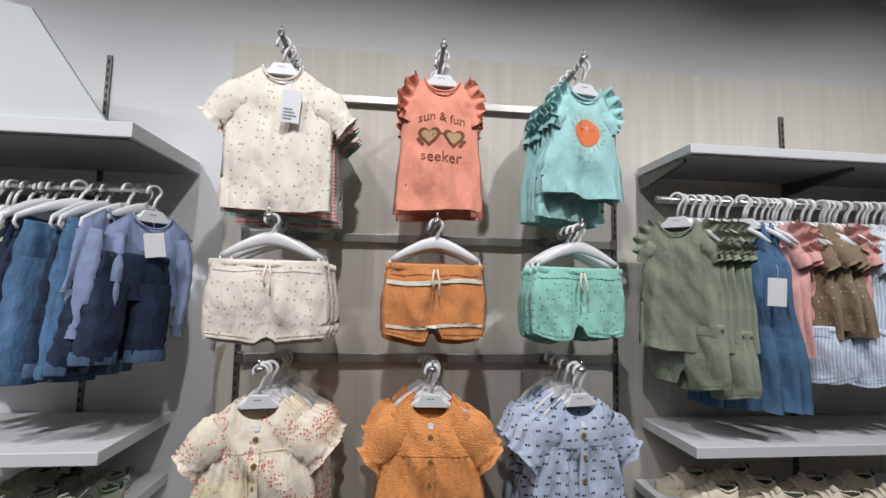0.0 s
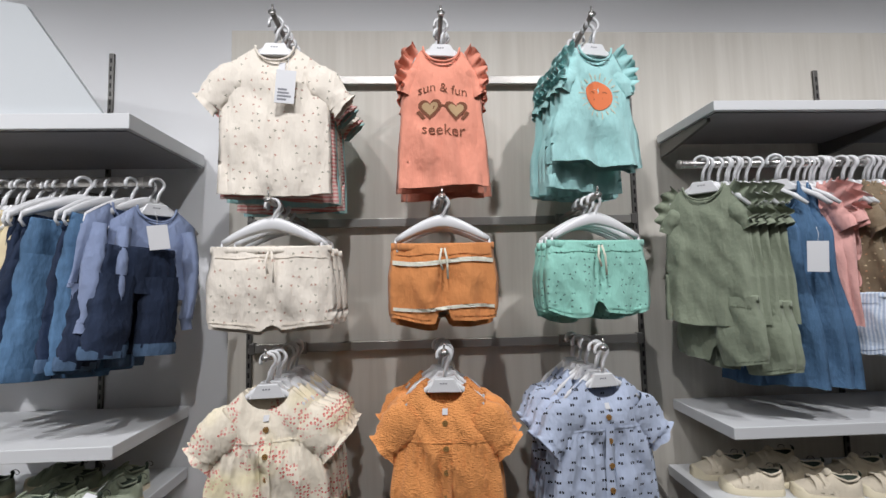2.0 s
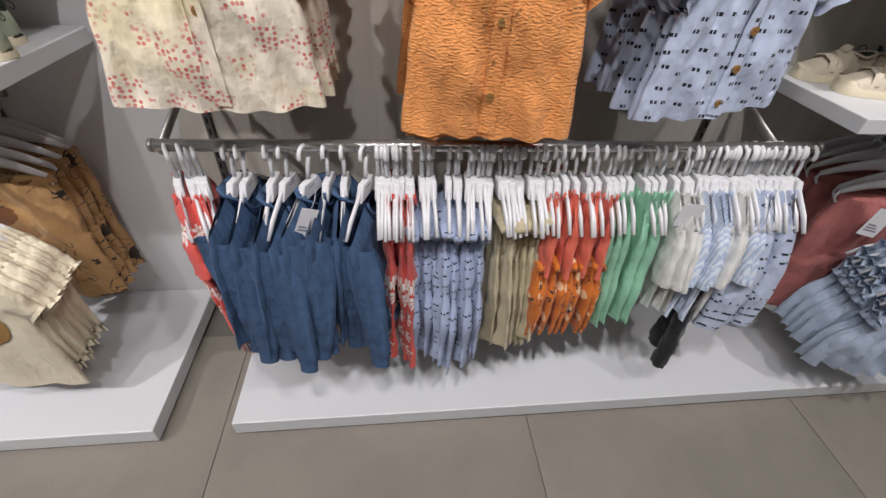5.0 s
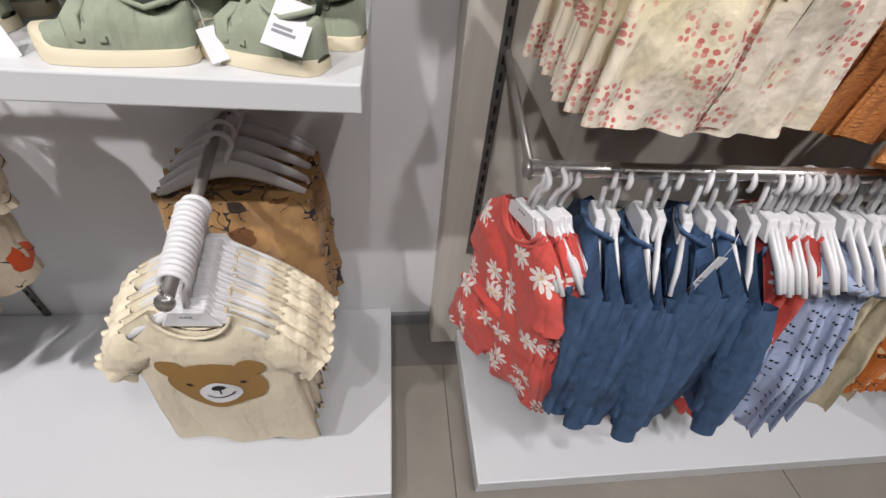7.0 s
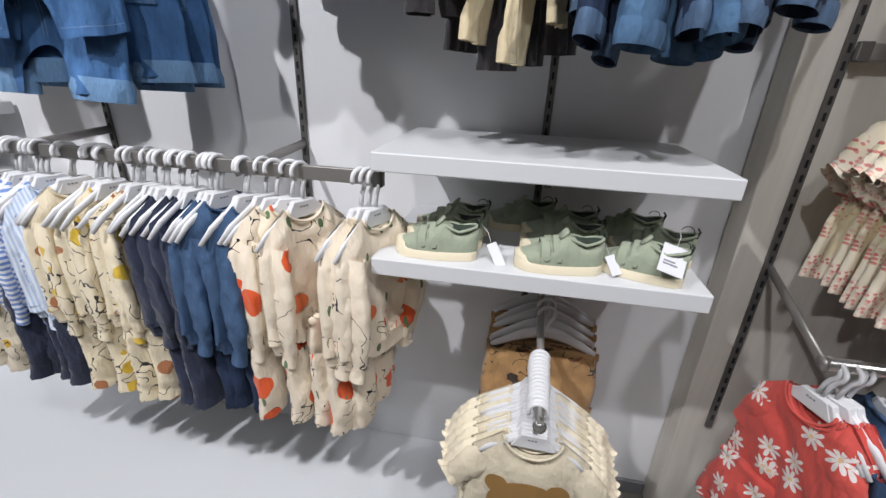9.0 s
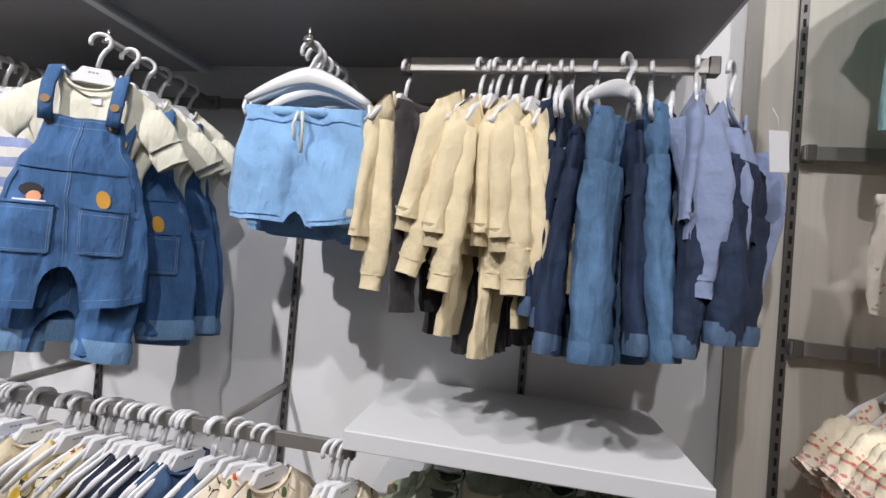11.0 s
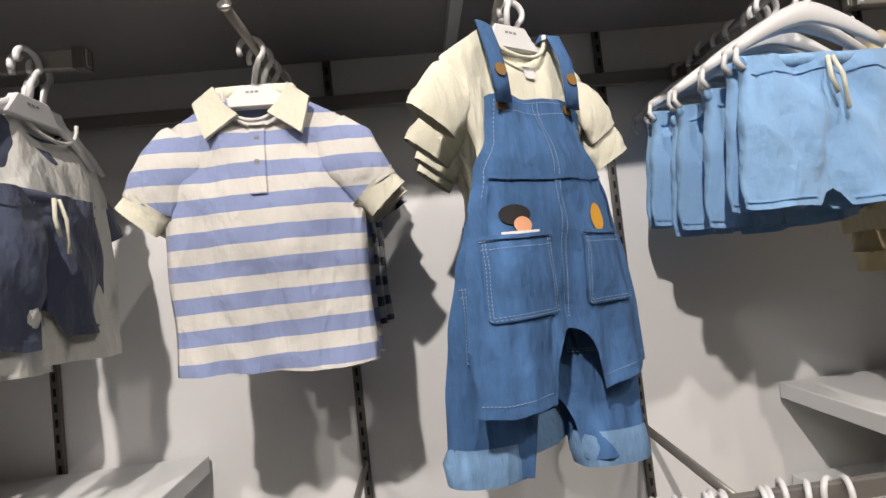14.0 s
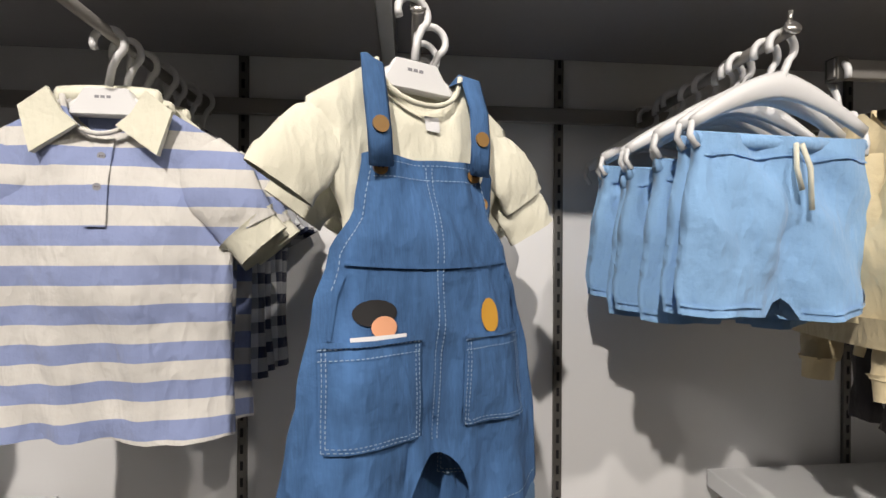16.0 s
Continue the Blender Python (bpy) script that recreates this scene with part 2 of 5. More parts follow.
M_BUTTON = paint("wooden_button", "94703f", 0.5, 200, 0.2)
M_HOLE = paint("dark_hole", "2c1d10", 0.8)


# ---- mesh helpers ----
def part(name, bm, material, parent, label="", smooth=True):
    """Links a bmesh as one mesh object under a thing or part."""
    me = bpy.data.meshes.new(name)
    bmesh.ops.recalc_face_normals(bm, faces=bm.faces)
    if smooth:
        for f in bm.faces:
            f.smooth = True
    bm.to_mesh(me)
    bm.free()
    me.materials.append(material)
    ob = new(name, me)
    if parent is not None:
        ob.parent = parent
    if label:
        ob["label"] = label
    return ob


def thing(name, m, label, category, group="", kind=""):
    ob = new(name)
    ob.empty_display_size = 0.05
    ob.matrix_world = m
    return tagged(ob, label, category, group, kind)


def block(x0, x1, y0, y1, z0, z1, bevel=0.0, bm=None):
    bm = bm or bmesh.new()
    res = bmesh.ops.create_cube(bm, size=1.0)
    for v in res["verts"]:
        v.co = Vector(((x0 + x1) / 2 + v.co.x * (x1 - x0), (y0 + y1) / 2 + v.co.y * (y1 - y0), (z0 + z1) / 2 + v.co.z * (z1 - z0)))
    if bevel:
        edges = list({e for v in res["verts"] for e in v.link_edges})
        bmesh.ops.bevel(bm, geom=edges, offset=bevel, segments=2, affect="EDGES", profile=0.5)
    return bm


def solid(name, box, material, label, category="", kind="structure", bevel=0.0):
    ob = part(name, block(*box, bevel=bevel), material, None, smooth=False)
    return tagged(ob, label, category or name.split("_")[0], "", kind)


def tube(pts, r, n=8, flat=None, bm=None, cap=True, ruffle=0.0, crumple=0.0, pleat=0.0):
    """A tube along points. r: one radius or one per point, or (across, deep) pairs; flat: the axis that the depth follows."""
    bm = bm or bmesh.new()
    pts = [Vector(p) for p in pts]
    rings, up = [], None
    for i, p in enumerate(pts):
        d = (pts[min(i + 1, len(pts) - 1)] - pts[max(i - 1, 0)]).normalized()
        if flat is not None:
            b = Vector(flat)
            a = d.cross(b).normalized()
        else:
            if up is None:
                up = Vector((0, 0, 1)) if abs(d.z) < 0.9 else Vector((1, 0, 0))
            a = d.cross(up).normalized()
            b = a.cross(d).normalized()
            up = b
        q = r[i] if isinstance(r, list) else r
        ra, rb = q if isinstance(q, tuple) else (q, q)
        ring = []
        for j in range(n):
            w = 2 * math.pi * j / n
            wob = 1 + ruffle * math.sin(5 * w + i * 1.7) * (i / (len(pts) - 1))
            v = p + a * (math.cos(w) * ra * wob) + b * (math.sin(w) * rb * wob)
            if crumple:
                s = noise.noise(v * 38 + Vector((9, 4, 1))) + 0.5 * noise.noise(v * 80)
                v = v + (a * math.cos(w) + b * math.sin(w) * 0.7) * (s * crumple)
            if pleat:
                s = noise.noise(Vector((math.cos(w) * 2.1 + p.z * 9, math.sin(w) * 2.1, p.z * 4 + p.x * 30))) + 0.6 * noise.noise(Vector((math.cos(w) * 4 - p.z * 22, math.sin(w) * 4, p.z * 26)))
                v = v + (a * math.cos(w) + b * math.sin(w)) * (s * pleat)
            ring.append(bm.verts.new(v))
        rings.append(ring)
    for k in range(len(rings) - 1):
        for j in range(n):
            bm.faces.new((rings[k][j], rings[k][(j + 1) % n], rings[k + 1][(j + 1) % n], rings[k + 1][j]))
    if cap:
        bm.faces.new(rings[0][::-1])
        bm.faces.new(rings[-1])
    return bm


def lerp_table(rows, v):
    for (a, p), (b, q) in zip(rows, rows[1:]):
        if v <= b:
            s = (v - a) / (b - a) if b > a else 0
            s = s * s * (3 - 2 * s)
            return p + (q - p) * s
    return rows[-1][1]


def sheet(width, top_front, top_back, bottom, thick=0.018, nx=28, nz=28, folds=0.006, waves=4, crease=0.0085, seed=0, lean=0.0, closed=True, gather=0.0, yoke=0.66, split=0.0, flare=0.0):
    """Two layers of cloth joined at the sides. width: rows (v, half width), v from hem 0 to top 1; top and bottom: z by u from -1 to 1."""
    bm = bmesh.new()
    rnd = random.Random(seed)
    ph, ph2 = rnd.uniform(0, 6), rnd.uniform(0, 6)
    o = Vector((rnd.uniform(0, 40), rnd.uniform(0, 40), rnd.uniform(0, 40)))
    for side, top in ((-1, top_front), (1, top_back)):
        grid = []
        for i in range(nz + 1):
            v = i / nz
            row = []
            for j in range(nx + 1):
                u = -1 + 2 * j / nx
                z = bottom(u) + v * (top(u) - bottom(u))
                x = u * lerp_table(width, v)
                edge = math.sqrt(max(0.0, 1 - u * u))
                y = side * thick * edge * (0.55 + 0.45 * math.sin(math.pi * min(1, 1.15 - v))) * (min(1.0, 0.3 + (1 - v) * 7) if closed else 1.0) * (1 + flare * (1 - v) ** 1.4)
                y += folds * (1 - v) ** 1.3 * math.sin(waves * math.pi * u + ph + 0.8 * math.sin(ph2 + 3 * v)) * (0.5 + 0.5 * edge)
                calm = min(1.0, 0.12 + (1 - v) * 4) if closed else 1.0
                q = Vector((x * 9 + z * 5, side * 3.0 * edge, z * 7)) + o
                y += calm * (crease * noise.noise(q) * 1.6 * (0.35 + 0.65 * edge) + crease * 0.5 * noise.noise(q * 2.7) * edge)
                y += calm * crease * 1.5 * (1 - v * 0.75) * noise.noise(Vector((x * 17 + 2.0 * z, side * 1.5 * edge + seed, z * 4.5))) * (0.3 + 0.7 * edge)
                y += calm * crease * 0.8 * noise.noise(Vector(((x + 0.7 * z) * 30 + seed, (x - 0.7 * z) * 8, side * 2.0))) * edge
                x += 0.004 * noise.noise(Vector((z * 8, u * 0.5, seed * 3.1)))
                if gather and v < yoke:
                    y += gather * math.sin(44 * u + 2 * math.sin(7 * u + seed)) * math.exp(-(yoke - v) * 4.5) * (0.4 + 0.6 * edge)
                if split:
                    y *= 1 - 0.75 * math.exp(-(u / 0.13) ** 2) * max(0.0, min(1.0, (split - v) / 0.35))
                y += lean * (1 - v)
                row.append(bm.verts.new((x, y, z + 0.004 * noise.noise(Vector((x * 14, seed * 1.3, 2.0))) * (1 - v))))
            grid.append(row)
        for i in range(nz):
            for j in range(nx):
                bm.faces.new((grid[i][j], grid[i][j + 1], grid[i + 1][j + 1], grid[i + 1][j]))
    bmesh.ops.remove_doubles(bm, verts=bm.verts, dist=0.0008)
    return bm


def drape(name, outlines, material, parent, cloth_ob, lift=0.0016, label="", cuts=1):
    """A flat print or patch laid on the front of a cloth mesh, following its folds. outlines: lists of (x, z)."""
    src = bmesh.new()
    src.from_mesh(cloth_ob.data)
    tree = BVHTree.FromBMesh(src)
    bm = bmesh.new()
    for pts in outlines:
        vs = [bm.verts.new((x, 0, z)) for x, z in pts]
        if len(vs) > 2:
            bm.faces.new(vs)
    bmesh.ops.triangulate(bm, faces=bm.faces)
    if cuts:
        bmesh.ops.subdivide_edges(bm, edges=bm.edges, cuts=cuts, use_grid_fill=True)
    last = -0.02
    for v in bm.verts:
        hit = tree.ray_cast(Vector((v.co.x, -1, v.co.z)), Vector((0, 1, 0)))[0]
        last = hit.y if hit else last
        v.co.y = last - lift
    src.free()
    ob = part(name, bm, material, parent, label)
    return ob


def oval(cx, cz, rx, rz, n=18, turn=0.0):
    out = []
    for i in range(n):
        a = 2 * math.pi * i / n
        x, z = rx * math.cos(a), rz * math.sin(a)
        out.append((cx + x * math.cos(turn) - z * math.sin(turn), cz + x * math.sin(turn) + z * math.cos(turn)))
    return out


def rect(x0, x1, z0, z1):
    return [(x0, z0), (x1, z0), (x1, z1), (x0, z1)]


def stroke(pts, w):
    """Outlines of a thin line through points, one quad a step."""
    out = []
    for (x0, z0), (x1, z1) in zip(pts, pts[1:]):
        d = math.hypot(x1 - x0, z1 - z0) or 1
        nx, nz = -(z1 - z0) / d * w / 2, (x1 - x0) / d * w / 2
        out.append([(x0 + nx, z0 + nz), (x0 - nx, z0 - nz), (x1 - nx, z1 - nz), (x1 + nx, z1 + nz)])
    return out


def stitches(x0, z0, x1, z1, step=0.0045, w=0.0009):
    n = max(1, int(math.hypot(x1 - x0, z1 - z0) / step))
    out = []
    for i in range(n):
        a, b = i / n, (i + 0.6) / n
        out += stroke([(x0 + (x1 - x0) * a, z0 + (z1 - z0) * a), (x0 + (x1 - x0) * b, z0 + (z1 - z0) * b)], w)
    return out


def lettering(text, size, cx, cz, arc=0.0):
    """Outlines of words in the built-in font, centred at (cx, cz)."""
    cu = bpy.data.curves.new("words", "FONT")
    cu.body, cu.size, cu.align_x = text, size, "CENTER"
    cu.resolution_u = 2
    ob = bpy.data.objects.new("words", cu)
    scene.collection.objects.link(ob)
    me = bpy.data.meshes.new_from_object(ob.evaluated_get(bpy.context.evaluated_depsgraph_get()))
    polys = []
    for p in me.polygons:
        polys.append([(cx + me.vertices[i].co.x, cz + me.vertices[i].co.y - arc * me.vertices[i].co.x ** 2) for i in p.vertices])
    bpy.data.objects.remove(ob)
    bpy.data.curves.remove(cu)
    bpy.data.meshes.remove(me)
    return polys

# ---- structure ----
WALL, PANEL = 1.70, 1.612
solid("wall_north", (-5.2, 3.6, WALL, WALL + 0.12, 0, 3.3), M_WALL, "white painted shop wall behind the display bays", "wall")
solid("wall_panel", (-0.316, 3.5, PANEL, WALL - 0.006, 0.0, 2.483), M_WOOD, "pale limed wood back panel standing proud of the wall", "panel", bevel=0.003)
# Unseen walls added to close the room; their dark grey cuts bounce.
solid("wall_south", (-5.2, 3.6, -4.1, -4.0, 0, 3.3), M_UNSEEN_WALL, "unseen grey wall closing the shop, dark to cut bounce", "wall")
solid("wall_west", (-5.3, -5.2, -4.1, WALL, 0, 3.3), M_UNSEEN_WALL, "unseen grey wall closing the shop, dark to cut bounce", "wall")
solid("wall_east", (3.6, 3.7, -4.1, WALL, 0, 3.3), M_UNSEEN_WALL, "unseen grey wall closing the shop, dark to cut bounce", "wall")
# Unseen ceiling, coloured dark to hold back bounced light.
solid("ceiling", (-5.2, 3.6, -4.0, WALL, 3.3, 3.4), M_CEIL, "unseen dark grey ceiling closing the shop", "ceiling")
solid("floor", (-5.2, 3.6, -4.0, WALL, -0.1, -0.004), M_GROUT, "grey stone tile floor with thin dark joints", "floor")
solid("baseboard", (-0.45, -0.318, WALL - 0.014, WALL - 0.001, 0.0, 0.05), M_BASE, "dark grey baseboard under the white wall", "baseboard", bevel=0.002)
solid("platform_west", (-5.0, -0.442, 1.155, WALL - 0.002, 0.014, 0.069), M_PLAT, "low white laminate display platform along the wall", "platform", bevel=0.003)
solid("platform_west_plinth", (-5.0, -0.456, 1.175, WALL - 0.004, 0.0, 0.014), M_BASE, "recessed grey plinth under the white platform", "platform")
solid("platform_east", (-0.24, 3.4, 1.162, PANEL - 0.002, 0.014, 0.068), M_PLAT, "low white laminate display platform under the clothes rail", "platform", bevel=0.003)
solid("platform_east_plinth", (-0.226, 3.4, 1.18, PANEL - 0.004, 0.0, 0.014), M_BASE, "recessed grey plinth under the white platform", "platform")


def post(x, y, z0, z1, label="slotted grey steel upright with a row of dark slots"):
    ob = thing("slotted_upright", pose(x, y, z0), label, "upright", "slotted uprights", "structure")
    part("channel", block(-0.009, 0.009, -0.008, 0.0, 0, z1 - z0, 0.0015), M_POST, ob, smooth=False)
    bm, z = bmesh.new(), 0.03
    while z < z1 - z0 - 0.03:
        block(-0.0028, 0.0028, -0.0092, -0.0078, z, z + 0.017, bm=bm)
        z += 0.032
    part("slot_strip", bm, M_SLOT, ob, smooth=False)
    return ob


for x in (-3.32, -2.69, -2.06, -1.435, -0.785):
    post(x, WALL - 0.001, 0.07, 2.44)
for x, z0, z1 in ((-0.241, 0.40, 2.306), (1.117, 0.40, 2.306), (1.836, 0.40, 2.33), (2.55, 0.40, 2.33)):
    post(x, PANEL - 0.001, z0, z1)


def shelf(name, x0, x1, y0, y1, top, thick, label, arms=()):
    ob = thing(name, pose((x0 + x1) / 2, y1, top - thick), label, "shelf", "white shelves")
    w = (x1 - x0) / 2
    part("board", block(-w, w, y0 - y1, 0, 0, thick, 0.0025), M_SHELF, ob, smooth=False)
    # Canopies get a thin underside sheet, darker grey than the white board.
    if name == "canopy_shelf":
        part("underside", block(-w + 0.012, w - 0.012, y0 - y1 + 0.014, -0.002, -0.004, -0.0005), M_UNDER, ob, "underside in a darker grey than the board", smooth=False)
    for a in arms:
        bm = bmesh.new()
        s = a - (x0 + x1) / 2
        vs = [(s - 0.006, 0, -0.001), (s - 0.006, y0 - y1 + 0.05, -0.001), (s - 0.006, y0 - y1 + 0.05, -0.016), (s - 0.006, -0.04, -0.05), (s - 0.006, 0, -0.05)]
        a1 = [bm.verts.new(v) for v in vs]
        a2 = [bm.verts.new((v[0] + 0.012, v[1], v[2])) for v in vs]
        bm.faces.new(a1)
        bm.faces.new(a2[::-1])
        for i in range(5):
            bm.faces.new((a1[i], a1[(i + 1) % 5], a2[(i + 1) % 5], a2[i]))
        part("bracket", bm, M_POST, ob, smooth=False)
    return ob


YB = WALL - 0.012
shelf("canopy_shelf", -1.777, -0.44, 1.285, YB, 2.05, 0.044, "deep white canopy shelf above hanging clothes")
shelf("canopy_shelf", -3.093, -1.783, 1.285, YB, 2.05, 0.062, "deep white canopy shelf above hanging clothes")
shelf("canopy_shelf", -4.4, -3.099, 1.285, YB, 2.05, 0.062, "deep white canopy shelf above hanging clothes")
shelf("display_shelf", -1.112, -0.479, 1.318, YB, 1.156, 0.036, "empty white wall shelf above shoes", (-0.785,))
shelf("display_shelf", -1.112, -0.479, 1.306, YB, 0.949, 0.036, "white wall shelf holding sage green shoes", (-0.785,))
shelf("display_shelf", -3.02, -2.385, 1.318, YB, 1.156, 0.036, "empty white wall shelf beside striped shirts", (-2.69,))
shelf("display_shelf", -3.02, -2.385, 1.306, YB, 0.949, 0.036, "white wall shelf under another shelf", (-2.69,))
YP = PANEL - 0.012
shelf("canopy_shelf", 1.209, 2.45, 1.292, YP, 2.082, 0.03, "white canopy shelf on steel brackets above dresses", (1.225, 1.836))
shelf("display_shelf", 1.21, 2.45, 1.302, YP, 1.146, 0.034, "empty white shelf below hanging girls' clothes", (1.836,))
shelf("display_shelf", 1.18, 2.45, 1.258, YP, 0.926, 0.034, "white shelf holding cream canvas shoes", (1.836,))

# seams under the canopies: pale edge strips
for x in (-1.78, -3.096):
    ob = tagged(part("edge_strip", block(x - 0.012, x + 0.012, 1.288, YB, 1.978, 1.9872, 0.001), M_SHELF, None, smooth=False), "pale strip covering the joint between canopy shelves", "strip", "", "structure")

# header board on the canopy
bm = bmesh.new()
pts = [(-4.3, 2.052), (-0.525, 2.052), (-0.748, 2.372), (-0.9, 2.404), (-1.6, 2.53), (-4.3, 2.53)]
fr = [bm.verts.new((x, 1.31, z)) for x, z in pts]
bk = [bm.verts.new((x, 1.325, z)) for x, z in pts]
bm.faces.new(fr)
bm.faces.new(bk[::-1])
for i in range(6):
    bm.faces.new((fr[i], fr[(i + 1) % 6], bk[(i + 1) % 6], bk[i]))
header = tagged(part("header_board", bm, M_BOARD, None, smooth=False), "white header board with a slanted end on the canopy", "sign board")
part("yellow_field", block(-4.2, -1.72, 1.3055, 1.3095, 2.056, 2.44), M_YELLOW, header, "plain yellow field on the board", smooth=False)


# ---- rails and prongs ----
def bar(name, x0, x1, y, z, round_, label, back=None, arms=()):
    ob = thing(name, pose(x0, y, z), label, "rail", "clothes rails")
    if round_:
        part("tube", tube([(0, 0, 0), (x1 - x0, 0, 0)], 0.0125, 16), M_CHROME, ob)
        for e in (0.0, x1 - x0):
            part("end_cap", tube([(e - 0.004, 0, 0), (e + 0.004, 0, 0)], 0.0135, 16), M_STEEL, ob)
    else:
        part("flat_bar", block(0, x1 - x0, -0.006, 0.006, -0.015, 0.015, 0.002), M_STEEL, ob, smooth=False)
        for e in (0.012, x1 - x0 - 0.012):
            part("end_clip", block(e - 0.01, e + 0.01, -0.009, 0.012, -0.018, 0.018, 0.002), M_POST, ob, smooth=False)
    for a in arms:
        if back is not None:
            part("arm", tube([(a - x0, back - y, 0.075 if round_ else 0.0), (a - x0, 0.0, -0.012)], (0.006, 0.012), 8), M_STEEL, ob)
    return ob


for z in (2.286, 1.778, 1.36):
    bar("flat_rail", -0.235, 1.112, PANEL - 0.022, z, False, "brushed steel flat crossbar on the wood panel")
bar("flat_rail", -2.69, -0.8, WALL - 0.022, 1.885, False, "brushed steel flat crossbar under the canopy")
bar("round_rail", -0.245, 1.21, 1.342, 0.821, True, "round chrome clothes rail crowded with hangers", PANEL - 0.01, (-0.235, 0.55, 1.115))
bar("flat_clothes_rail", -2.36, -1.106, 1.382, 1.092, False, "flat steel clothes rail full of baby clothes", WALL - 0.01, (-1.435, -2.06))
bar("flat_clothes_rail", -1.10, -0.47, 1.44, 1.895, False, "flat steel rail under the canopy with sweatshirts and jeans", WALL - 0.01, (-0.785,))
bar("flat_clothes_rail", -3.02, -2.39, 1.44, 1.895, False, "flat steel rail under the canopy with navy sets", WALL - 0.01, (-2.69,))
bar("round_rail", 1.15, 2.4, 1.38, 1.915, True, "round chrome clothes rail under the canopy shelf", PANEL - 0.01, (1.836,))


def prong(x, y0, z0, y1, z1, label="chrome display prong with an upturned tip", r=0.0085):
    ob = thing("display_prong", pose(x, y0, z0), label, "prong", "display prongs")
    d = Vector((0, y1 - y0, z1 - z0))
    part("arm", tube([(0, 0, 0), d], (r * 0.8, r), 10), M_STEEL, ob)
    part("tip", tube([d, d + Vector((0, -0.004, 0.002))], r * 1.25, 12), M_CHROME, ob, "bright chrome end cap")
    part("stop_pin", tube([d + Vector((0, 0.004, 0.004)), d + Vector((0, 0.001, 0.024))], 0.0028, 8), M_CHROME, ob)
    part("back_plate", block(-0.018, 0.018, -0.004, 0.008, -0.02, 0.02, 0.002), M_STEEL, ob, smooth=False)
    return ob


PX = (-0.048, 0.415, 0.844)
for i, x in enumerate(PX):
    prong(x, PANEL - 0.03, 2.286, 1.255, 2.318)
    prong(x - 0.008, PANEL - 0.03, 1.778, 1.255, 1.80)
    prong(x - 0.012, PANEL - 0.03, 1.36, 1.255, 1.385)
for x in (-2.13, -1.734, -1.263):
    prong(x, WALL - 0.03, 1.885, 1.338, 1.897)
prong(-0.75, WALL - 0.02, 0.80, 1.222, 0.672, "slanting chrome waterfall arm with stacked t-shirts", 0.011)
prong(1.60, PANEL - 0.02, 0.80, 1.10, 0.60, "slanting chrome waterfall arm with blue dresses", 0.011)


# ---- hangers ----
def hook(parent):
    pts = []
    for i in range(15):
        a = radians(205 - i * 18.5)
        pts.append((0.019 * math.cos(a), 0, -0.0165 + 0.019 * math.sin(a)))
    pts += [(0.004, 0, -0.048), (0, 0, -0.072)]
    part("hook", tube(pts, 0.0046, 8), M_WHITE, parent)


def top_hanger(m, half=0.118):
    ob = thing("hanger", m, "white plastic clothes hanger with a size block", "hanger", "white hangers")
    hook(ob)
    rows = [(-half, -0.16), (-half * 0.75, -0.131), (-0.05, -0.106), (-0.02, -0.086), (0.02, -0.086), (0.05, -0.106), (half * 0.75, -0.131), (half, -0.16)]
    part("arm_bar", tube([(x, 0, z) for x, z in rows], [(0.005, 0.004)] + [(0.0075, 0.0045)] * 6 + [(0.005, 0.004)], 8, (0, 1, 0)), M_WHITE, ob)
    bm = bmesh.new()
    q = [(-0.046, -0.112), (0.046, -0.112), (0.026, -0.076), (-0.026, -0.076)]
    f = [bm.verts.new((x, -0.0075, z)) for x, z in q]
    b = [bm.verts.new((x, 0.0075, z)) for x, z in q]
    bm.faces.new(f)
    bm.faces.new(b[::-1])
    for i in range(4):
        bm.faces.new((f[i], f[(i + 1) % 4], b[(i + 1) % 4], b[i]))
    bmesh.ops.bevel(bm, geom=bm.edges[:], offset=0.002, segments=1, affect="EDGES")
    part("size_block", bm, M_WHITE, ob, smooth=False)
    bm = bmesh.new()
    for i in range(3):
        block(-0.012 + i * 0.007, -0.007 + i * 0.007, -0.0079, -0.0074, -0.09, -0.0865, bm=bm)
    part("size_print", bm, M_INK, ob, "small grey size marks", smooth=False)
    return ob


def clip_hanger(m, half=0.128):
    ob = thing("clip_hanger", m, "white plastic arched hanger with side clips", "hanger", "white clip hangers")
    hook(ob)
    n, rows = 14, []
    for i in range(n + 1):
        u = -1 + 2 * i / n
        rows.append((u * half, -0.058 - 0.054 * abs(u) ** 1.5))
    part("arch", tube([(x, 0, z - 0.008) for x, z in rows], [(0.008 + 0.011 * (1 - abs(-1 + 2 * i / n)), 0.0055) for i in range(n + 1)], 8, (0, 1, 0)), M_WHITE, ob)
    for s in (-1, 1):
        part("clip", tube([(s * half, 0, -0.118), (s * (half + 0.004), 0, -0.136), (s * (half - 0.004), -0.004, -0.152)], 0.0042, 7), M_WHITE, ob)
    return ob


# ---- garments ----
def top_lines(z0, neck, depth, sw, drop):
    def front(u):
        x = abs(u) * sw
        return z0 - depth * math.sqrt(max(0.0, 1 - (x / neck) ** 2)) if x < neck else z0 - drop * (x - neck) / (sw - neck)

    def back(u):
        x = abs(u) * sw
        return z0 - 0.012 * math.sqrt(max(0.0, 1 - (x / neck) ** 2)) if x < neck else z0 - drop * (x - neck) / (sw - neck)
    return front, back


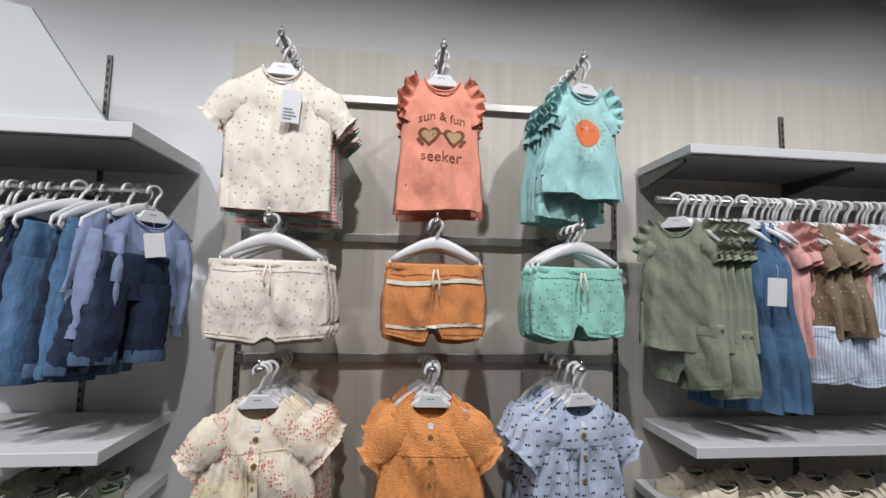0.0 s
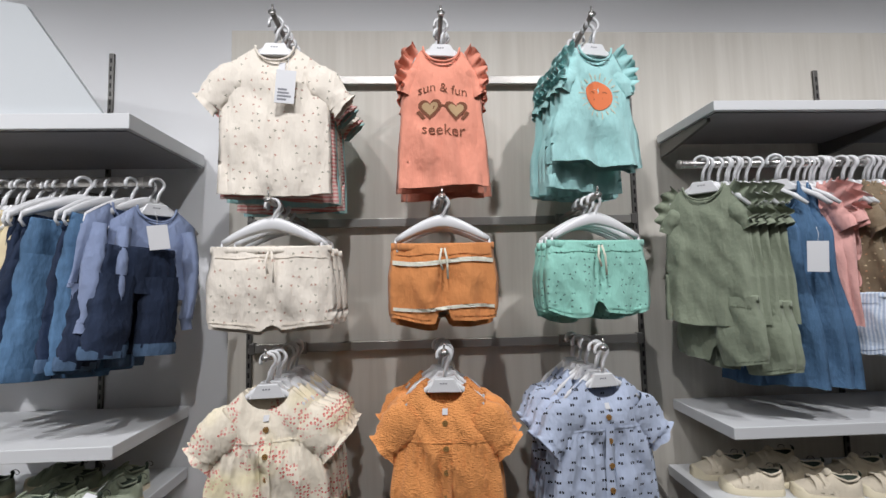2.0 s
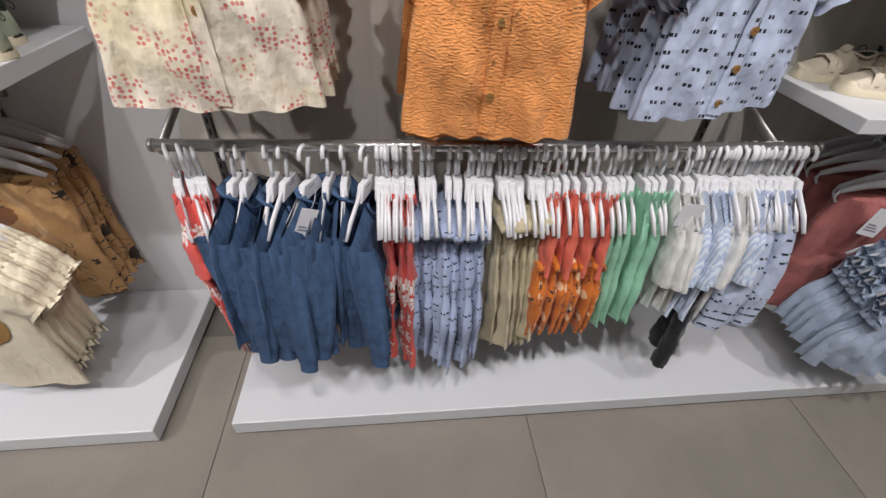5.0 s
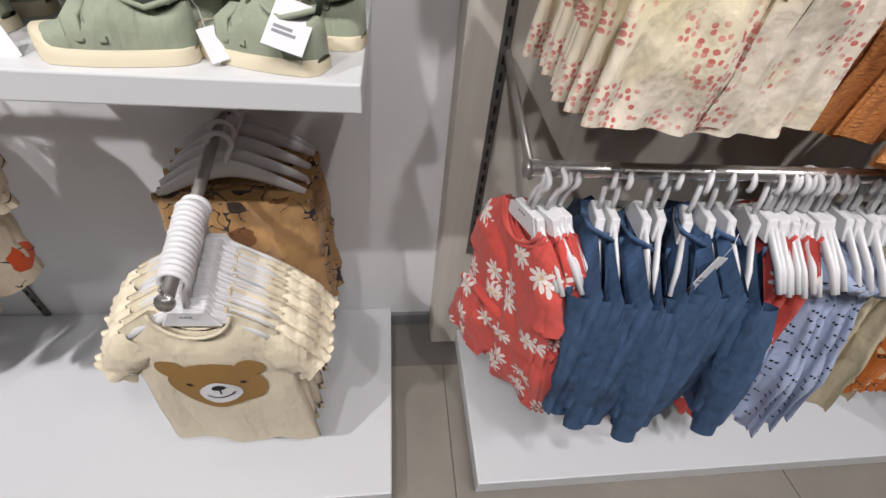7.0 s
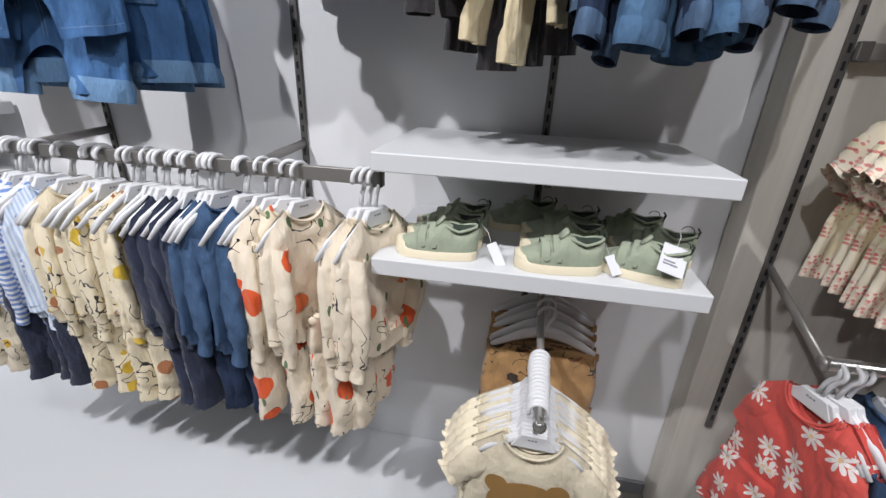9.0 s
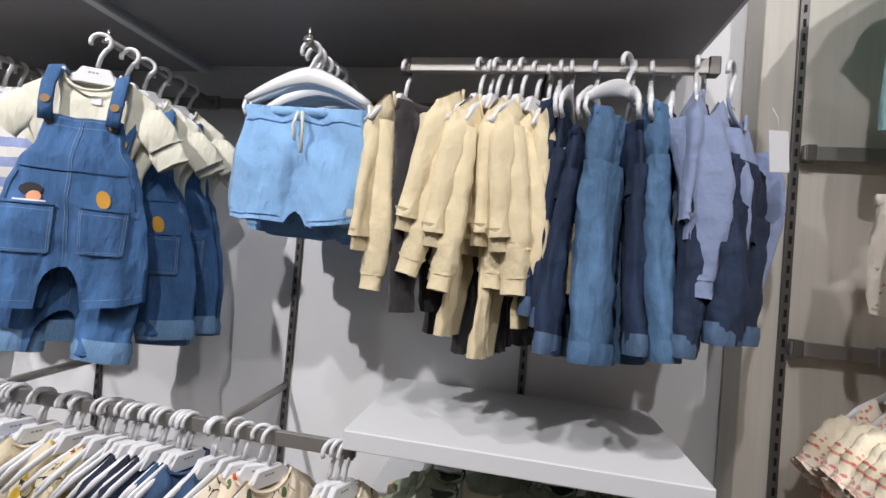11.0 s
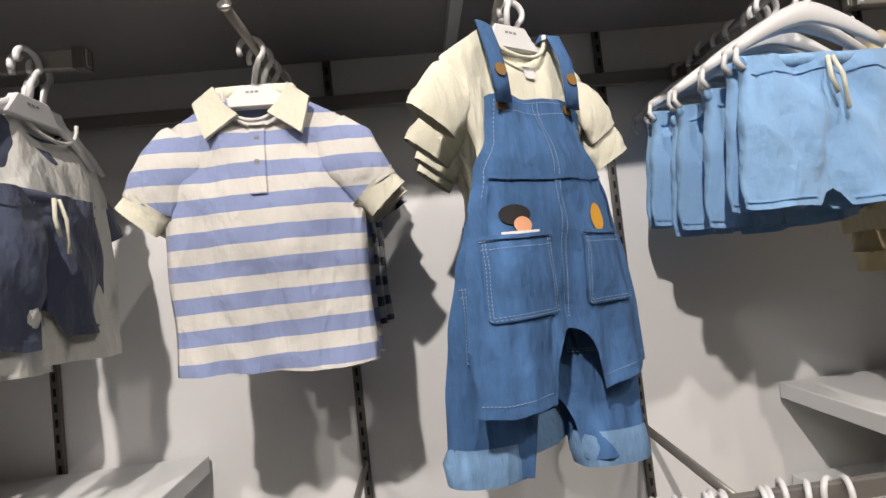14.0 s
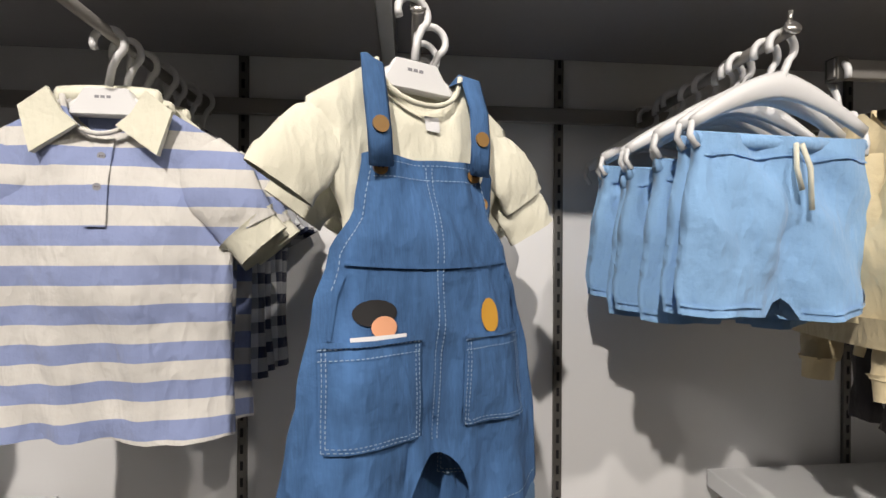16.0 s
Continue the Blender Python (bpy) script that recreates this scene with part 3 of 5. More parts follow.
def top(name, m, mat, label, category="t-shirt", group="", length=0.36, sw=0.118, chest=0.135, hem=0.145, neck=0.052, depth=0.045, sleeve=(0.09, 0.055, 48), puff=0.0,
        trim=None, folds=0.006, waves=4, thick=0.018, seed=0, waist=0.0, frill=0, cuff=None, gather=0.0, band_r=0.0032, nx=28, rib=None, crease=0.01, flare=0.0, flute=0.0):
    """A shirt, blouse or dress on a hanger; its origin is where the hook rests."""
    ob = thing(name, m, label, category, group)
    z0, drop = -0.088, 0.05
    f, b = top_lines(z0, neck, depth, sw, drop)
    zl = z0 - length
    rows = [(0, hem), (0.25, hem * 0.97), (0.62, chest), (0.8, chest * 0.97), (0.93, sw * 1.02), (1, sw)]
    if waist:
        rows = [(0, hem), (0.35, hem * 0.93), (waist - 0.02, chest * 1.04), (waist + 0.02, chest * 0.98), (0.93, sw), (1, sw)]
    body = part("body", sheet(rows, f, b, lambda u: zl + 0.006 * math.cos(2.2 * u + seed), thick, nx=nx, folds=folds, waves=waves, crease=crease, seed=seed, gather=gather, yoke=waist, flare=flare), mat, ob)
    trim = trim or mat
    # neck band
    pts = [(neck * math.cos(a), -0.006 - 0.008 * math.sin(-a) ** 2 - 0.004, z0 + depth * math.sin(a)) for a in [math.pi + math.pi * i / 12 for i in range(13)]]
    if band_r:
        part("neck_band", tube(pts, band_r, 7), trim, ob)
    if rib:
        part("hem_rib", tube([(0, 0, zl + 0.012), (0, 0, zl - 0.004), (0, 0, zl - 0.028)], [(hem * 1.0, thick * 0.6 * (1 + flare)), (hem * 0.93, thick * 0.52 * (1 + flare)), (hem * 0.91, thick * 0.5 * (1 + flare))], 30, (0, 1, 0), cap=False, crumple=0.004), rib, ob, "ribbed hem")
    if sleeve:
        ln, wd, ang = sleeve
        for s in (-1, 1):
            a = radians(ang)
            st = Vector((s * (sw - 0.03), 0.0, z0 - drop * 0.75 - 0.034))
            d = Vector((s * math.sin(a), 0, -math.cos(a)))
            n = 12 if ln < 0.15 else 22
            ln2 = ln + 0.03
            pts, rr = [], []
            for i in range(n + 1):
                q = i / n
                bend = Vector((s * -0.03 * q * q if ln > 0.15 else 0, -0.026 * math.sin(q * 2.5 + s * 0.3) if ln > 0.15 else -0.004 * q, -0.02 * q * q))
                pts.append(st + d * (ln2 * q) + bend + Vector((0, 0.004 * math.sin(seed + 5 * q), 0)))
                bulge = 1 + puff * math.sin(math.pi * min(1, q * 1.05)) * 0.6 - (0.42 if ln > 0.15 else 0.2 - flute) * q
                wr = 1 + 0.025 * math.sin(9 * q + seed + s) + (0.04 * noise.noise(Vector((q * 7, seed * 3.3, s * 5))) if ln > 0.15 else 0)
                if ln < 0.15:
                    rr.append((wd * 0.52 * bulge * wr * (0.78 + 0.22 * min(1.0, q * 3.5)), max(0.009, thick * (0.85 + 0.4 * puff))))
                else:
                    rr.append((0.019 * (1 - 0.25 * q), wd * 0.54 * bulge * wr))
            part("sleeve", tube(pts, rr, 20, (0, 1, 0), cap=False, ruffle=0.1 if puff else 0.04, crumple=(0.0025 if flute else 0.005) if ln < 0.15 else 0.003, pleat=0.0 if ln < 0.15 else 0.0045), mat, ob)
            if puff:
                e = pts[-1]
                part("cuff_frill", tube([e - d * 0.004, e + d * 0.004, e + d * 0.016], [(rr[-1][0], rr[-1][1]), (rr[-1][0] * 0.93, rr[-1][1] * 0.9), (rr[-1][0] * 1.12, rr[-1][1] * 1.3)], 30, (0, 1, 0), cap=False, ruffle=0.16, crumple=0.004), trim, ob)
            elif cuff:
                e = pts[-1]
                part("cuff", tube([e - d * 0.006, e + d * 0.002, e + d * 0.03], [(rr[-1][0] * 1.12, rr[-1][1] * 1.14), (rr[-1][0] * 0.95, rr[-1][1] * 0.9), (rr[-1][0] * 0.95, rr[-1][1] * 0.86)], 18, (0, 1, 0), cap=False), cuff, ob)
            if frill:
                bm = bmesh.new()
                for lay in range(frill):
                    rows, na, nb = [], 34, 4
                    for i in range(na + 1):
                        q = i / na
                        foot = Vector((s * (sw - 0.034 + 0.036 * math.sin(q * 1.7)), -0.004 - 0.003 * lay, z0 - 0.012 - 0.115 * q))
                        w = radians(62 - 92 * q)
                        away = Vector((s * math.cos(w), 0, math.sin(w)))
                        size = (0.014 + 0.023 * math.sin(math.pi * min(1, 0.12 + q * 0.92))) * (1 - 0.18 * lay)
                        row = []
                        for j in range(nb + 1):
                            h = j / nb
                            flute = math.sin(26 * q + lay * 2 + s) * 0.012 * h + 0.006 * h * noise.noise(Vector((q * 9, lay, s * 3 + seed)))
                            row.append(bm.verts.new(foot + away * (size * h) + Vector((s * 0.006 * h * math.cos(26 * q), flute - 0.012 * h * (1 + lay * 0.6), 0))))
                        rows.append(row)
                    for p_, q_ in zip(rows, rows[1:]):
                        for j in range(nb):
                            bm.faces.new((p_[j], p_[j + 1], q_[j + 1], q_[j]))
                part("frill", bm, mat, ob)
    return ob, body


def buttons(ob, body, pts, r=0.0075, mat=None, label="small brown wooden button"):
    src = bmesh.new()
    src.from_mesh(body.data)
    tree = BVHTree.FromBMesh(src)
    for x, z in pts:
        hit = tree.ray_cast(Vector((x, -1, z)), Vector((0, 1, 0)))[0]
        y = (hit.y if hit else -0.02) - 0.001
        bt = part("button", tube([(x, y + 0.002, z), (x, y - 0.0028, z)], [r * 0.9, r], 14), mat or M_BUTTON, ob, label, smooth=False)
        bm = bmesh.new()
        for sx in (-1, 1):
            tube([(x + sx * r * 0.28, y - 0.0028, z), (x + sx * r * 0.28, y - 0.0032, z)], r * 0.15, 6, bm=bm)
        part("button_eye", bm, M_HOLE, bt)
    src.free()


def bottoms(name, m, mat, label, category="shorts", group="", length=0.17, waist=0.122, hem=0.145, notch=0.05, z0=-0.15, band=None, string=None, seed=0, thick=0.02, folds=0.004, waves=3, cuff=None, crease=0.0105):
    """Shorts or trousers clipped to a hanger; the origin is where the hook rests."""
    ob = thing(name, m, label, category, group)
    zl = z0 - length

    def low(u):
        return zl + notch * math.sqrt(max(0.0, 1 - (u / 0.13) ** 2)) + 0.03 * (abs(u) - 0.42) ** 2 + 0.014 * max(0.0, abs(u) - 0.75) + 0.005 * math.sin(5 * u + seed)
    legs = notch > 0.12
    fork = zl + notch

    def base(u):
        return fork - 0.02 if legs else low(u)
    wide = hem if not legs else (hem + waist) / 2
    body = part("body", sheet([(0, wide * (1 if legs else 0.955)), (0.16, wide), (0.5, (wide + waist) / 2 + 0.006), (0.9, waist), (1, waist)], lambda u: z0 - 0.004 * (1 - u * u), lambda u: z0 + 0.004 * (1 - u * u), base, thick, nx=24, nz=20 if legs else 28, folds=folds, waves=waves, seed=seed, closed=False, crease=crease, split=0.0 if legs else 0.75), mat, ob)
    if not legs:
        us = [-0.96 + 0.08 * i for i in range(25)]
        for s in (-1, 1):
            row = [u for u in us if s * u > 0.16]
            drape("hem_seam", stroke([(u * hem * 0.985, low(u) + 0.013) for u in row], 0.0032), mat, ob, body, 0.0026, cuts=0)
        drape("waist_seam", stroke([(u * waist * 0.97, z0 - 0.029 - 0.002 * math.cos(9 * u + seed)) for u in us], 0.003), mat, ob, body, 0.0026, cuts=0)
    for s in (-1, 1):
        if legs:
            n, pts, rr = 18, [], []
            for i in range(n + 1):
                q = i / n
                w = wide * 0.5 + (hem * 0.5 - wide * 0.5) * q
                pts.append((s * (w + 0.002 + 0.006 * q), 0.008 * math.sin(seed + s + 3 * q) * q, fork + 0.03 + (zl - fork - 0.03) * q))
                rr.append((w * (1 - 0.1 * q), thick * (0.95 + 0.04 * math.sin(seed * 2 + 7 * q))))
            part("leg", tube(pts, rr, 18, (0, 1, 0), cap=False, ruffle=0.03, crumple=0.004, pleat=0.009), mat, ob)
            if cuff:
                part("cuff", tube([(pts[-1][0], pts[-1][1], zl + 0.032), (pts[-1][0], pts[-1][1], zl + 0.015), (pts[-1][0], pts[-1][1], zl - 0.002)], [(rr[-1][0] * 1.06, rr[-1][1] * 1.1), (rr[-1][0] * 1.1, rr[-1][1] * 1.2), (rr[-1][0] * 1.05, rr[-1][1] * 1.1)], 20, (0, 1, 0), cap=False, crumple=0.003), cuff, ob, "turned-up cuff")
    part("waistband", tube([(-waist, 0, z0 - 0.008), (0, 0, z0 - 0.011), (waist, 0, z0 - 0.008)], [(0.011, 0.006), (0.012, thick * 0.9), (0.011, 0.006)], 18, (0, 1, 0), crumple=0.002), band or mat, ob)
    if string:
        for s in (-1, 1):
            part("drawstring", tube([(0.004 * s, -thick - 0.004, z0 - 0.014), (0.010 * s, -thick - 0.010, z0 - 0.045), (0.007 * s + 0.004, -thick - 0.011, z0 - 0.085 - 0.012 * s)], 0.003, 7), string, ob, "white cord")
    return ob, body


def price_tag(m, w=0.045, h=0.075, bars=0):
    ob = thing("price_tag", m, "white card price tag hanging from a garment", "price tag", "price tags")
    part("card", block(-w / 2, w / 2, -0.0006, 0.0006, -h, 0, 0.0004), M_CARD, ob, smooth=False)
    part("string", tube([(0, 0, -0.004), (0.003, 0.002, 0.022), (0, 0.008, 0.04)], 0.0006, 5), M_CARD, ob)
    if bars:
        bm = bmesh.new()
        for i in range(bars):
            block(-w * 0.36, w * (0.1 + 0.22 * ((i * 7) % 3) / 2), -0.0011, -0.0007, -h * 0.62 - i * h * 0.1, -h * 0.56 - i * h * 0.1, bm=bm)
        part("print", bm, M_INK, ob, smooth=False)
    return ob


def spread(items, count, a, b, jitter=0.7):
    rnd = random.Random(items)
    return [a + (b - a) * (i + rnd.uniform(-jitter, jitter)) / max(1, count - 1) for i in range(count)]


PROTO_HANGER = top_hanger(pose(0, 0, -5))
PROTO_CLIP = clip_hanger(pose(0, 0, -5))


def hang_row(key, ob, count, a, b, y, z, turn=90.0, sway=5.0, clip=False):
    """Copies of a garment and its hanger along a rail, each a little askew. The garment itself takes the first place."""
    rnd = random.Random(key)
    for i, x in enumerate(spread(key, count, a, b)):
        m = pose(x, y + rnd.uniform(-0.008, 0.008), z, rnd.uniform(-1.2, 1.2), rnd.uniform(-1.5, 1.5), turn + rnd.uniform(-sway, sway))
        m2 = m @ pose(0, 0, 0, rnd.uniform(-2.5, 2.5), rnd.uniform(-3, 3), 0) @ Matrix.Diagonal((rnd.uniform(0.93, 1.05), rnd.uniform(0.8, 1.25), rnd.uniform(0.95, 1.05), 1))
        copy_thing(PROTO_CLIP if clip else PROTO_HANGER, m)
        if ob is None:
            continue
        if i == 0:
            ob.matrix_world = m
        else:
            copy_thing(ob, m2)


def stack(key, ob, count, x, y0, step, z, dz=0.0, clip=False, turn=0.0, sway=4.0, swing=0.004, drop=0.016, loose=0.32):
    """Copies behind one another along a prong; the first stands in front."""
    rnd = random.Random(key)
    for i in range(count):
        s = 0 if i == 0 else 1
        m = pose(x + s * rnd.uniform(-swing, swing), y0 + step * (i + s * rnd.uniform(-loose, loose)), z + dz * i, s * rnd.uniform(-1, 1), s * rnd.uniform(-1.5, 1.5), turn + s * rnd.uniform(-sway, sway))
        copy_thing(PROTO_CLIP if clip else PROTO_HANGER, m)
        if ob is None:
            continue
        if i == 0:
            ob.matrix_world = m
        else:
            copy_thing(ob, m @ pose(0, 0, rnd.uniform(-drop, 0)))


def hang_at(ob, places, z, hanger):
    """Hangs a thing and its copies on a rail. places: x, y, drop, tilt along the rail, swing out from the wall, turn."""
    for k, (x, y, drop, tilt, out, turn) in enumerate(places):
        hung = pose(x, y, z, -out, tilt, 0) @ pose(0, 0, -drop, 0, 0, turn)
        if k:
            copy_thing(ob, hung)
        else:
            ob.matrix_world = hung
        if hanger is not None:
            copy_thing(hanger, pose(x, y, z, 0, 0, turn))


# ---- fabrics ----
F_CREAM_SPECK = cloth("cream_floral_jersey", "efe6d9", "specks", "8d8a78", "b98a78", 0.95)
F_CORAL = cloth("coral_jersey", "e79880", wear=0.1)
F_TEAL = cloth("aqua_jersey", "a3d2d1", wear=0.1)
F_MINT_SPECK = cloth("mint_floral_jersey", "96d1c2", "specks", "3b6b60", "3b4f50", 0.8)
F_PINK_STRIPE = cloth("pink_striped_jersey", "efd3cc", "stripe", "d98f8a", size=0.22)
F_OCHRE = cloth("burnt_orange_jersey", "d58c52", wear=0.12)
F_WHITE_CLOTH = cloth("off_white_jersey", "dcdac9", wear=0.08)
F_YELLOW_FLORAL = cloth("cream_floral_cotton", "f1e6d3", "floral", "cf6d63", "e6a59a", 0.5)
F_SEERSUCKER = cloth("orange_seersucker", "f0a05c", wear=0.1, pucker=0.005)
F_BLUE_DOT = cloth("pale_blue_dotted_cotton", "b9c5dc", "dots", "17192a", size=1.0)
F_BLUE_DOT_SMALL = cloth("grey_blue_dotted_cotton", "9fadc9", "dots", "17192a", size=0.75)
F_DENIM_MID = cloth("mid_blue_denim", "31557f", "denim", weave=1500)
F_DENIM_DARK = cloth("dark_blue_denim", "10213a", "denim", weave=1500)
F_DENIM_NAVY = cloth("deep_indigo_denim", "111f36", "denim", weave=1500)
F_DENIM_JACKET = cloth("blue_denim", "324a68", "denim", weave=1500)
F_DENIM_PALE = cloth("faded_denim", "3f5d7b", "denim", weave=1500)
F_DENIM_CUFF = cloth("turned_denim", "3d526b", "denim", weave=1500)
F_DENIM_TURN = cloth("pale_turned_denim", "5b7c9e", "denim", weave=1500)
F_CHECK = cloth("navy_checked_cotton", "d5d8dc", "check", "232c44", size=1.0)
F_RED_DAISY = cloth("red_daisy_cotton", "d6564d", "daisy", "efe6e2", size=0.95)
F_RED = cloth("coral_red_cotton", "dd6d58", wear=0.12)
F_KHAKI = cloth("khaki_cotton", "bdb294", wear=0.15)
F_ORANGE_BLOT = cloth("orange_printed_jersey", "cf7226", "blotch", "e7c49a", "e7c49a", 0.8)
F_GREEN = cloth("leaf_green_jersey", "8cc4a6", wear=0.14)
F_OLIVE = cloth("sage_olive_jersey", "87907c", wear=0.14)
F_PALE_BLUE = cloth("pale_blue_shirting", "b3c4dd", "pinstripe", "d5deea", size=0.7)
F_WHITE_SHIRT = cloth("white_shirting", "d9dad6", wear=0.12)
F_SKY = cloth("sky_blue_sweat", "86b3e0", wear=0.1)
F_PINK = cloth("rose_pink_cotton", "e0a9a2", wear=0.1)
F_BROWN_FLOWER = cloth("brown_floral_cotton", "84735c", "specks", "d8c6a2", "c98f6a", 0.7)
F_POLO = cloth("blue_striped_pique", "d2d0cc", "stripe", "8593bb", size=1.0)
F_NAVY = cloth("slate_navy_jersey", "4a536b", wear=0.15)
F_NAVY_DARK = cloth("dark_navy_jersey", "242c42", wear=0.15)
F_BLACK = cloth("black_jersey", "1a1a20", wear=0.15)
F_CHARCOAL = cloth("charcoal_jersey", "2c292c", wear=0.15)
F_OATMEAL = cloth("oatmeal_sweat", "dccda9", wear=0.1)
F_LILAC = cloth("powder_blue_sweat", "7f8dad", wear=0.12)
F_BEIGE = cloth("beige_jersey", "d4cab1", wear=0.12)
F_BEIGE_LIGHT = cloth("pale_beige_jersey", "e6dcc2", wear=0.1)
F_BROWN_PRINT = cloth("tan_printed_jersey", "b08a5a", "blotch", "3a2b22", "7a5230", 1.7)
F_ANIMAL = cloth("cream_animal_print", "e9dcc6", "fruit", "dd5a28", "5d7350", 1.0)
F_LEMON = cloth("cream_lemon_print", "e6dabd", "blotch", "cfae3a", "a9704a", 1.2)
F_BW_PRINT = cloth("cream_black_print", "ddd3bd", "blotch", "24222a", "c9a13a", 0.9)
F_BLUE_STRIPE = cloth("blue_white_striped_jersey", "e2e5ea", "stripe", "6f8cc4", size=0.28)
F_RUST = cloth("rust_brown_jersey", "7a4a20", wear=0.2)
F_SAGE = cloth("sage_canvas", "98a18c", wear=0.15, weave=1400)
F_SAND = cloth("cream_canvas", "d8cdb8", wear=0.15, weave=1400)
F_DUSTY = cloth("dusty_pink_jersey", "a2605c", wear=0.15)
F_GREYBLUE = cloth("pale_grey_blue_muslin", "a9b8cc", wear=0.14, pucker=0.002)
M_TAN = paint("tan_print", "96733f", 0.85)
M_SUN = paint("orange_sun_print", "dd7a4c", 0.85)
M_RAY = paint("pale_ray_print", "d8c3a5", 0.85)
M_GLASSES = paint("brown_print", "7a4a33", 0.85)
M_LENS = paint("sand_print", "b89a74", 0.85)
M_STITCH = paint("pale_stitching", "86a0bc", 0.9)
M_MUSTARD = paint("mustard_print", "cf9a3a", 0.85)
M_PEACH = paint("peach_print", "dfa07c", 0.85)
M_RUBBER = paint("cream_rubber_sole", "d9cfb4", 0.55)
M_LACE = paint("dark_green_lining", "2f3a30", 0.9)

# ---- wood panel bay: three prongs in three rows ----
Z1, Z2, Z3 = 2.322, 1.806, 1.390
tee, body = top("t_shirt", pose(0, 0, 0), F_CREAM_SPECK, "cream jersey t-shirt with small flower sprigs, on a prong", group="tees on the top prongs", length=0.415, sw=0.128, chest=0.148, hem=0.155, sleeve=(0.074, 0.088, 50), seed=3, puff=0.12)
drape("care_label", [rect(0.012, 0.03, -0.165, -0.135)], M_CARD, tee, body, 0.004)
stack("a1", tee, 1, PX[0], 1.285, 0.03, Z1, turn=3)
for i, (mat, lab, dy, tn, ln) in enumerate(((F_PINK_STRIPE, "pink striped jersey t-shirt behind others on a prong", 0.035, 7, 0.425), (F_TEAL, "aqua jersey t-shirt behind others on a prong", 0.065, 5, 0.43), (F_CREAM_SPECK, "cream sprigged t-shirt behind others on a prong", 0.1, 12, 0.425),
                                            (F_PINK_STRIPE, "pink striped jersey t-shirt behind others on a prong", 0.14, 9, 0.44), (F_TEAL, "aqua jersey t-shirt behind others on a prong", 0.18, 6, 0.44))):
    t2, _ = top("t_shirt", pose(0, 0, 0), mat, lab, group="tees on the top prongs", length=ln, sw=0.126, chest=0.148, hem=0.158, sleeve=(0.075, 0.085, 45), seed=20 + i, puff=0.12)
    stack("a1%d" % i, t2, 1, PX[0] + 0.006, 1.285 + dy, 0.03, Z1 - 0.002, turn=tn)
tag = price_tag(pose(PX[0] + 0.042, 1.246, 2.15, 0, 4, 4), 0.052, 0.092, 4)

tee, body = top("frill_top", pose(0, 0, 0), F_CORAL, "coral jersey top with frilled shoulders and sunglasses print", "top", "tops on the top prongs", length=0.40, sw=0.1, chest=0.118, hem=0.132, sleeve=(0.03, 0.05, 40), frill=2, seed=5)
words = lettering("sun & fun", 0.037, 0, -0.2230, 2.2) + lettering("seeker", 0.046, 0, -0.3450)
drape("lettering", words, M_GLASSES, tee, body, 0.0018, "brown printed words", cuts=0)
fr, ln_ = [], []
for s in (-1, 1):
    heart = [(s * 0.037 + 0.031 * math.sin(a) ** 3 * 1.05, -0.2700 + 0.0019 * (13 * math.cos(a) - 5 * math.cos(2 * a) - 2 * math.cos(3 * a) - math.cos(4 * a))) for a in [2 * math.pi * i / 26 for i in range(26)]]
    fr.append(heart)
    ln_.append([(s * 0.037 + (x - s * 0.037) * 0.68, -0.2695 + (z + 0.2695) * 0.66) for x, z in heart])
    fr.append([(s * 0.05, -0.2950), (s * 0.057, -0.3010), (s * 0.075, -0.2800), (s * 0.066, -0.2750)])
fr.append(rect(-0.012, 0.012, -0.2670, -0.2610))
drape("glasses_print", fr, M_GLASSES, tee, body, 0.0018, "printed heart-shaped sunglasses")
for lens in ln_:
    drape("lens_print", [lens], M_LENS, tee, body, 0.0026)
stack("a2", tee, 5, PX[1], 1.29, 0.036, Z1, turn=3, sway=7, swing=0.012)

tee, body = top("frill_top", pose(0, 0, 0), F_TEAL, "aqua jersey top with frilled shoulders and a sun print", "top", "tops on the top prongs", length=0.34, sw=0.095, chest=0.112, hem=0.145, sleeve=(0.03, 0.05, 40), frill=2, seed=8, folds=0.016, waves=2)
drape("sun_print", [oval(0, -0.235, 0.042, 0.042, 24)], M_SUN, tee, body, 0.0018, "orange sun face")
rays = []
for i in range(22):
    a = 2 * math.pi * i / 22
    r0, r1 = 0.048, 0.061 + 0.007 * (i % 2)
    rays += stroke([(r0 * math.cos(a), -0.235 + r0 * math.sin(a)), (r1 * math.cos(a), -0.235 + r1 * math.sin(a))], 0.0022)
drape("sun_rays", rays, M_RAY, tee, body, 0.0018)
smile = stroke([(0.012 * math.cos(a), -0.242 + 0.01 * math.sin(a)) for a in [math.pi + math.pi * i / 8 for i in range(9)]], 0.0018)
for s in (-1, 1):
    smile += stroke([(s * 0.018 + 0.006 * math.cos(a), -0.228 + 0.005 * math.sin(a)) for a in [math.pi * i / 6 for i in range(7)]], 0.0018)
drape("sun_face", smile, M_GLASSES, tee, body, 0.0028, cuts=0)
stack("a3", tee, 2, PX[2] + 0.012, 1.285, 0.03, Z1, turn=10)
t2, _ = top("frill_top", pose(0, 0, 0), F_TEAL, "aqua frilled jersey top behind others on a prong", "top", "tops on the top prongs", length=0.40, sw=0.095, chest=0.115, hem=0.142, sleeve=(0.03, 0.05, 40), frill=3, seed=9, folds=0.008)
stack("a31", t2, 5, PX[2] - 0.004, 1.35, 0.035, Z1 - 0.004, turn=18, sway=9, swing=0.012)

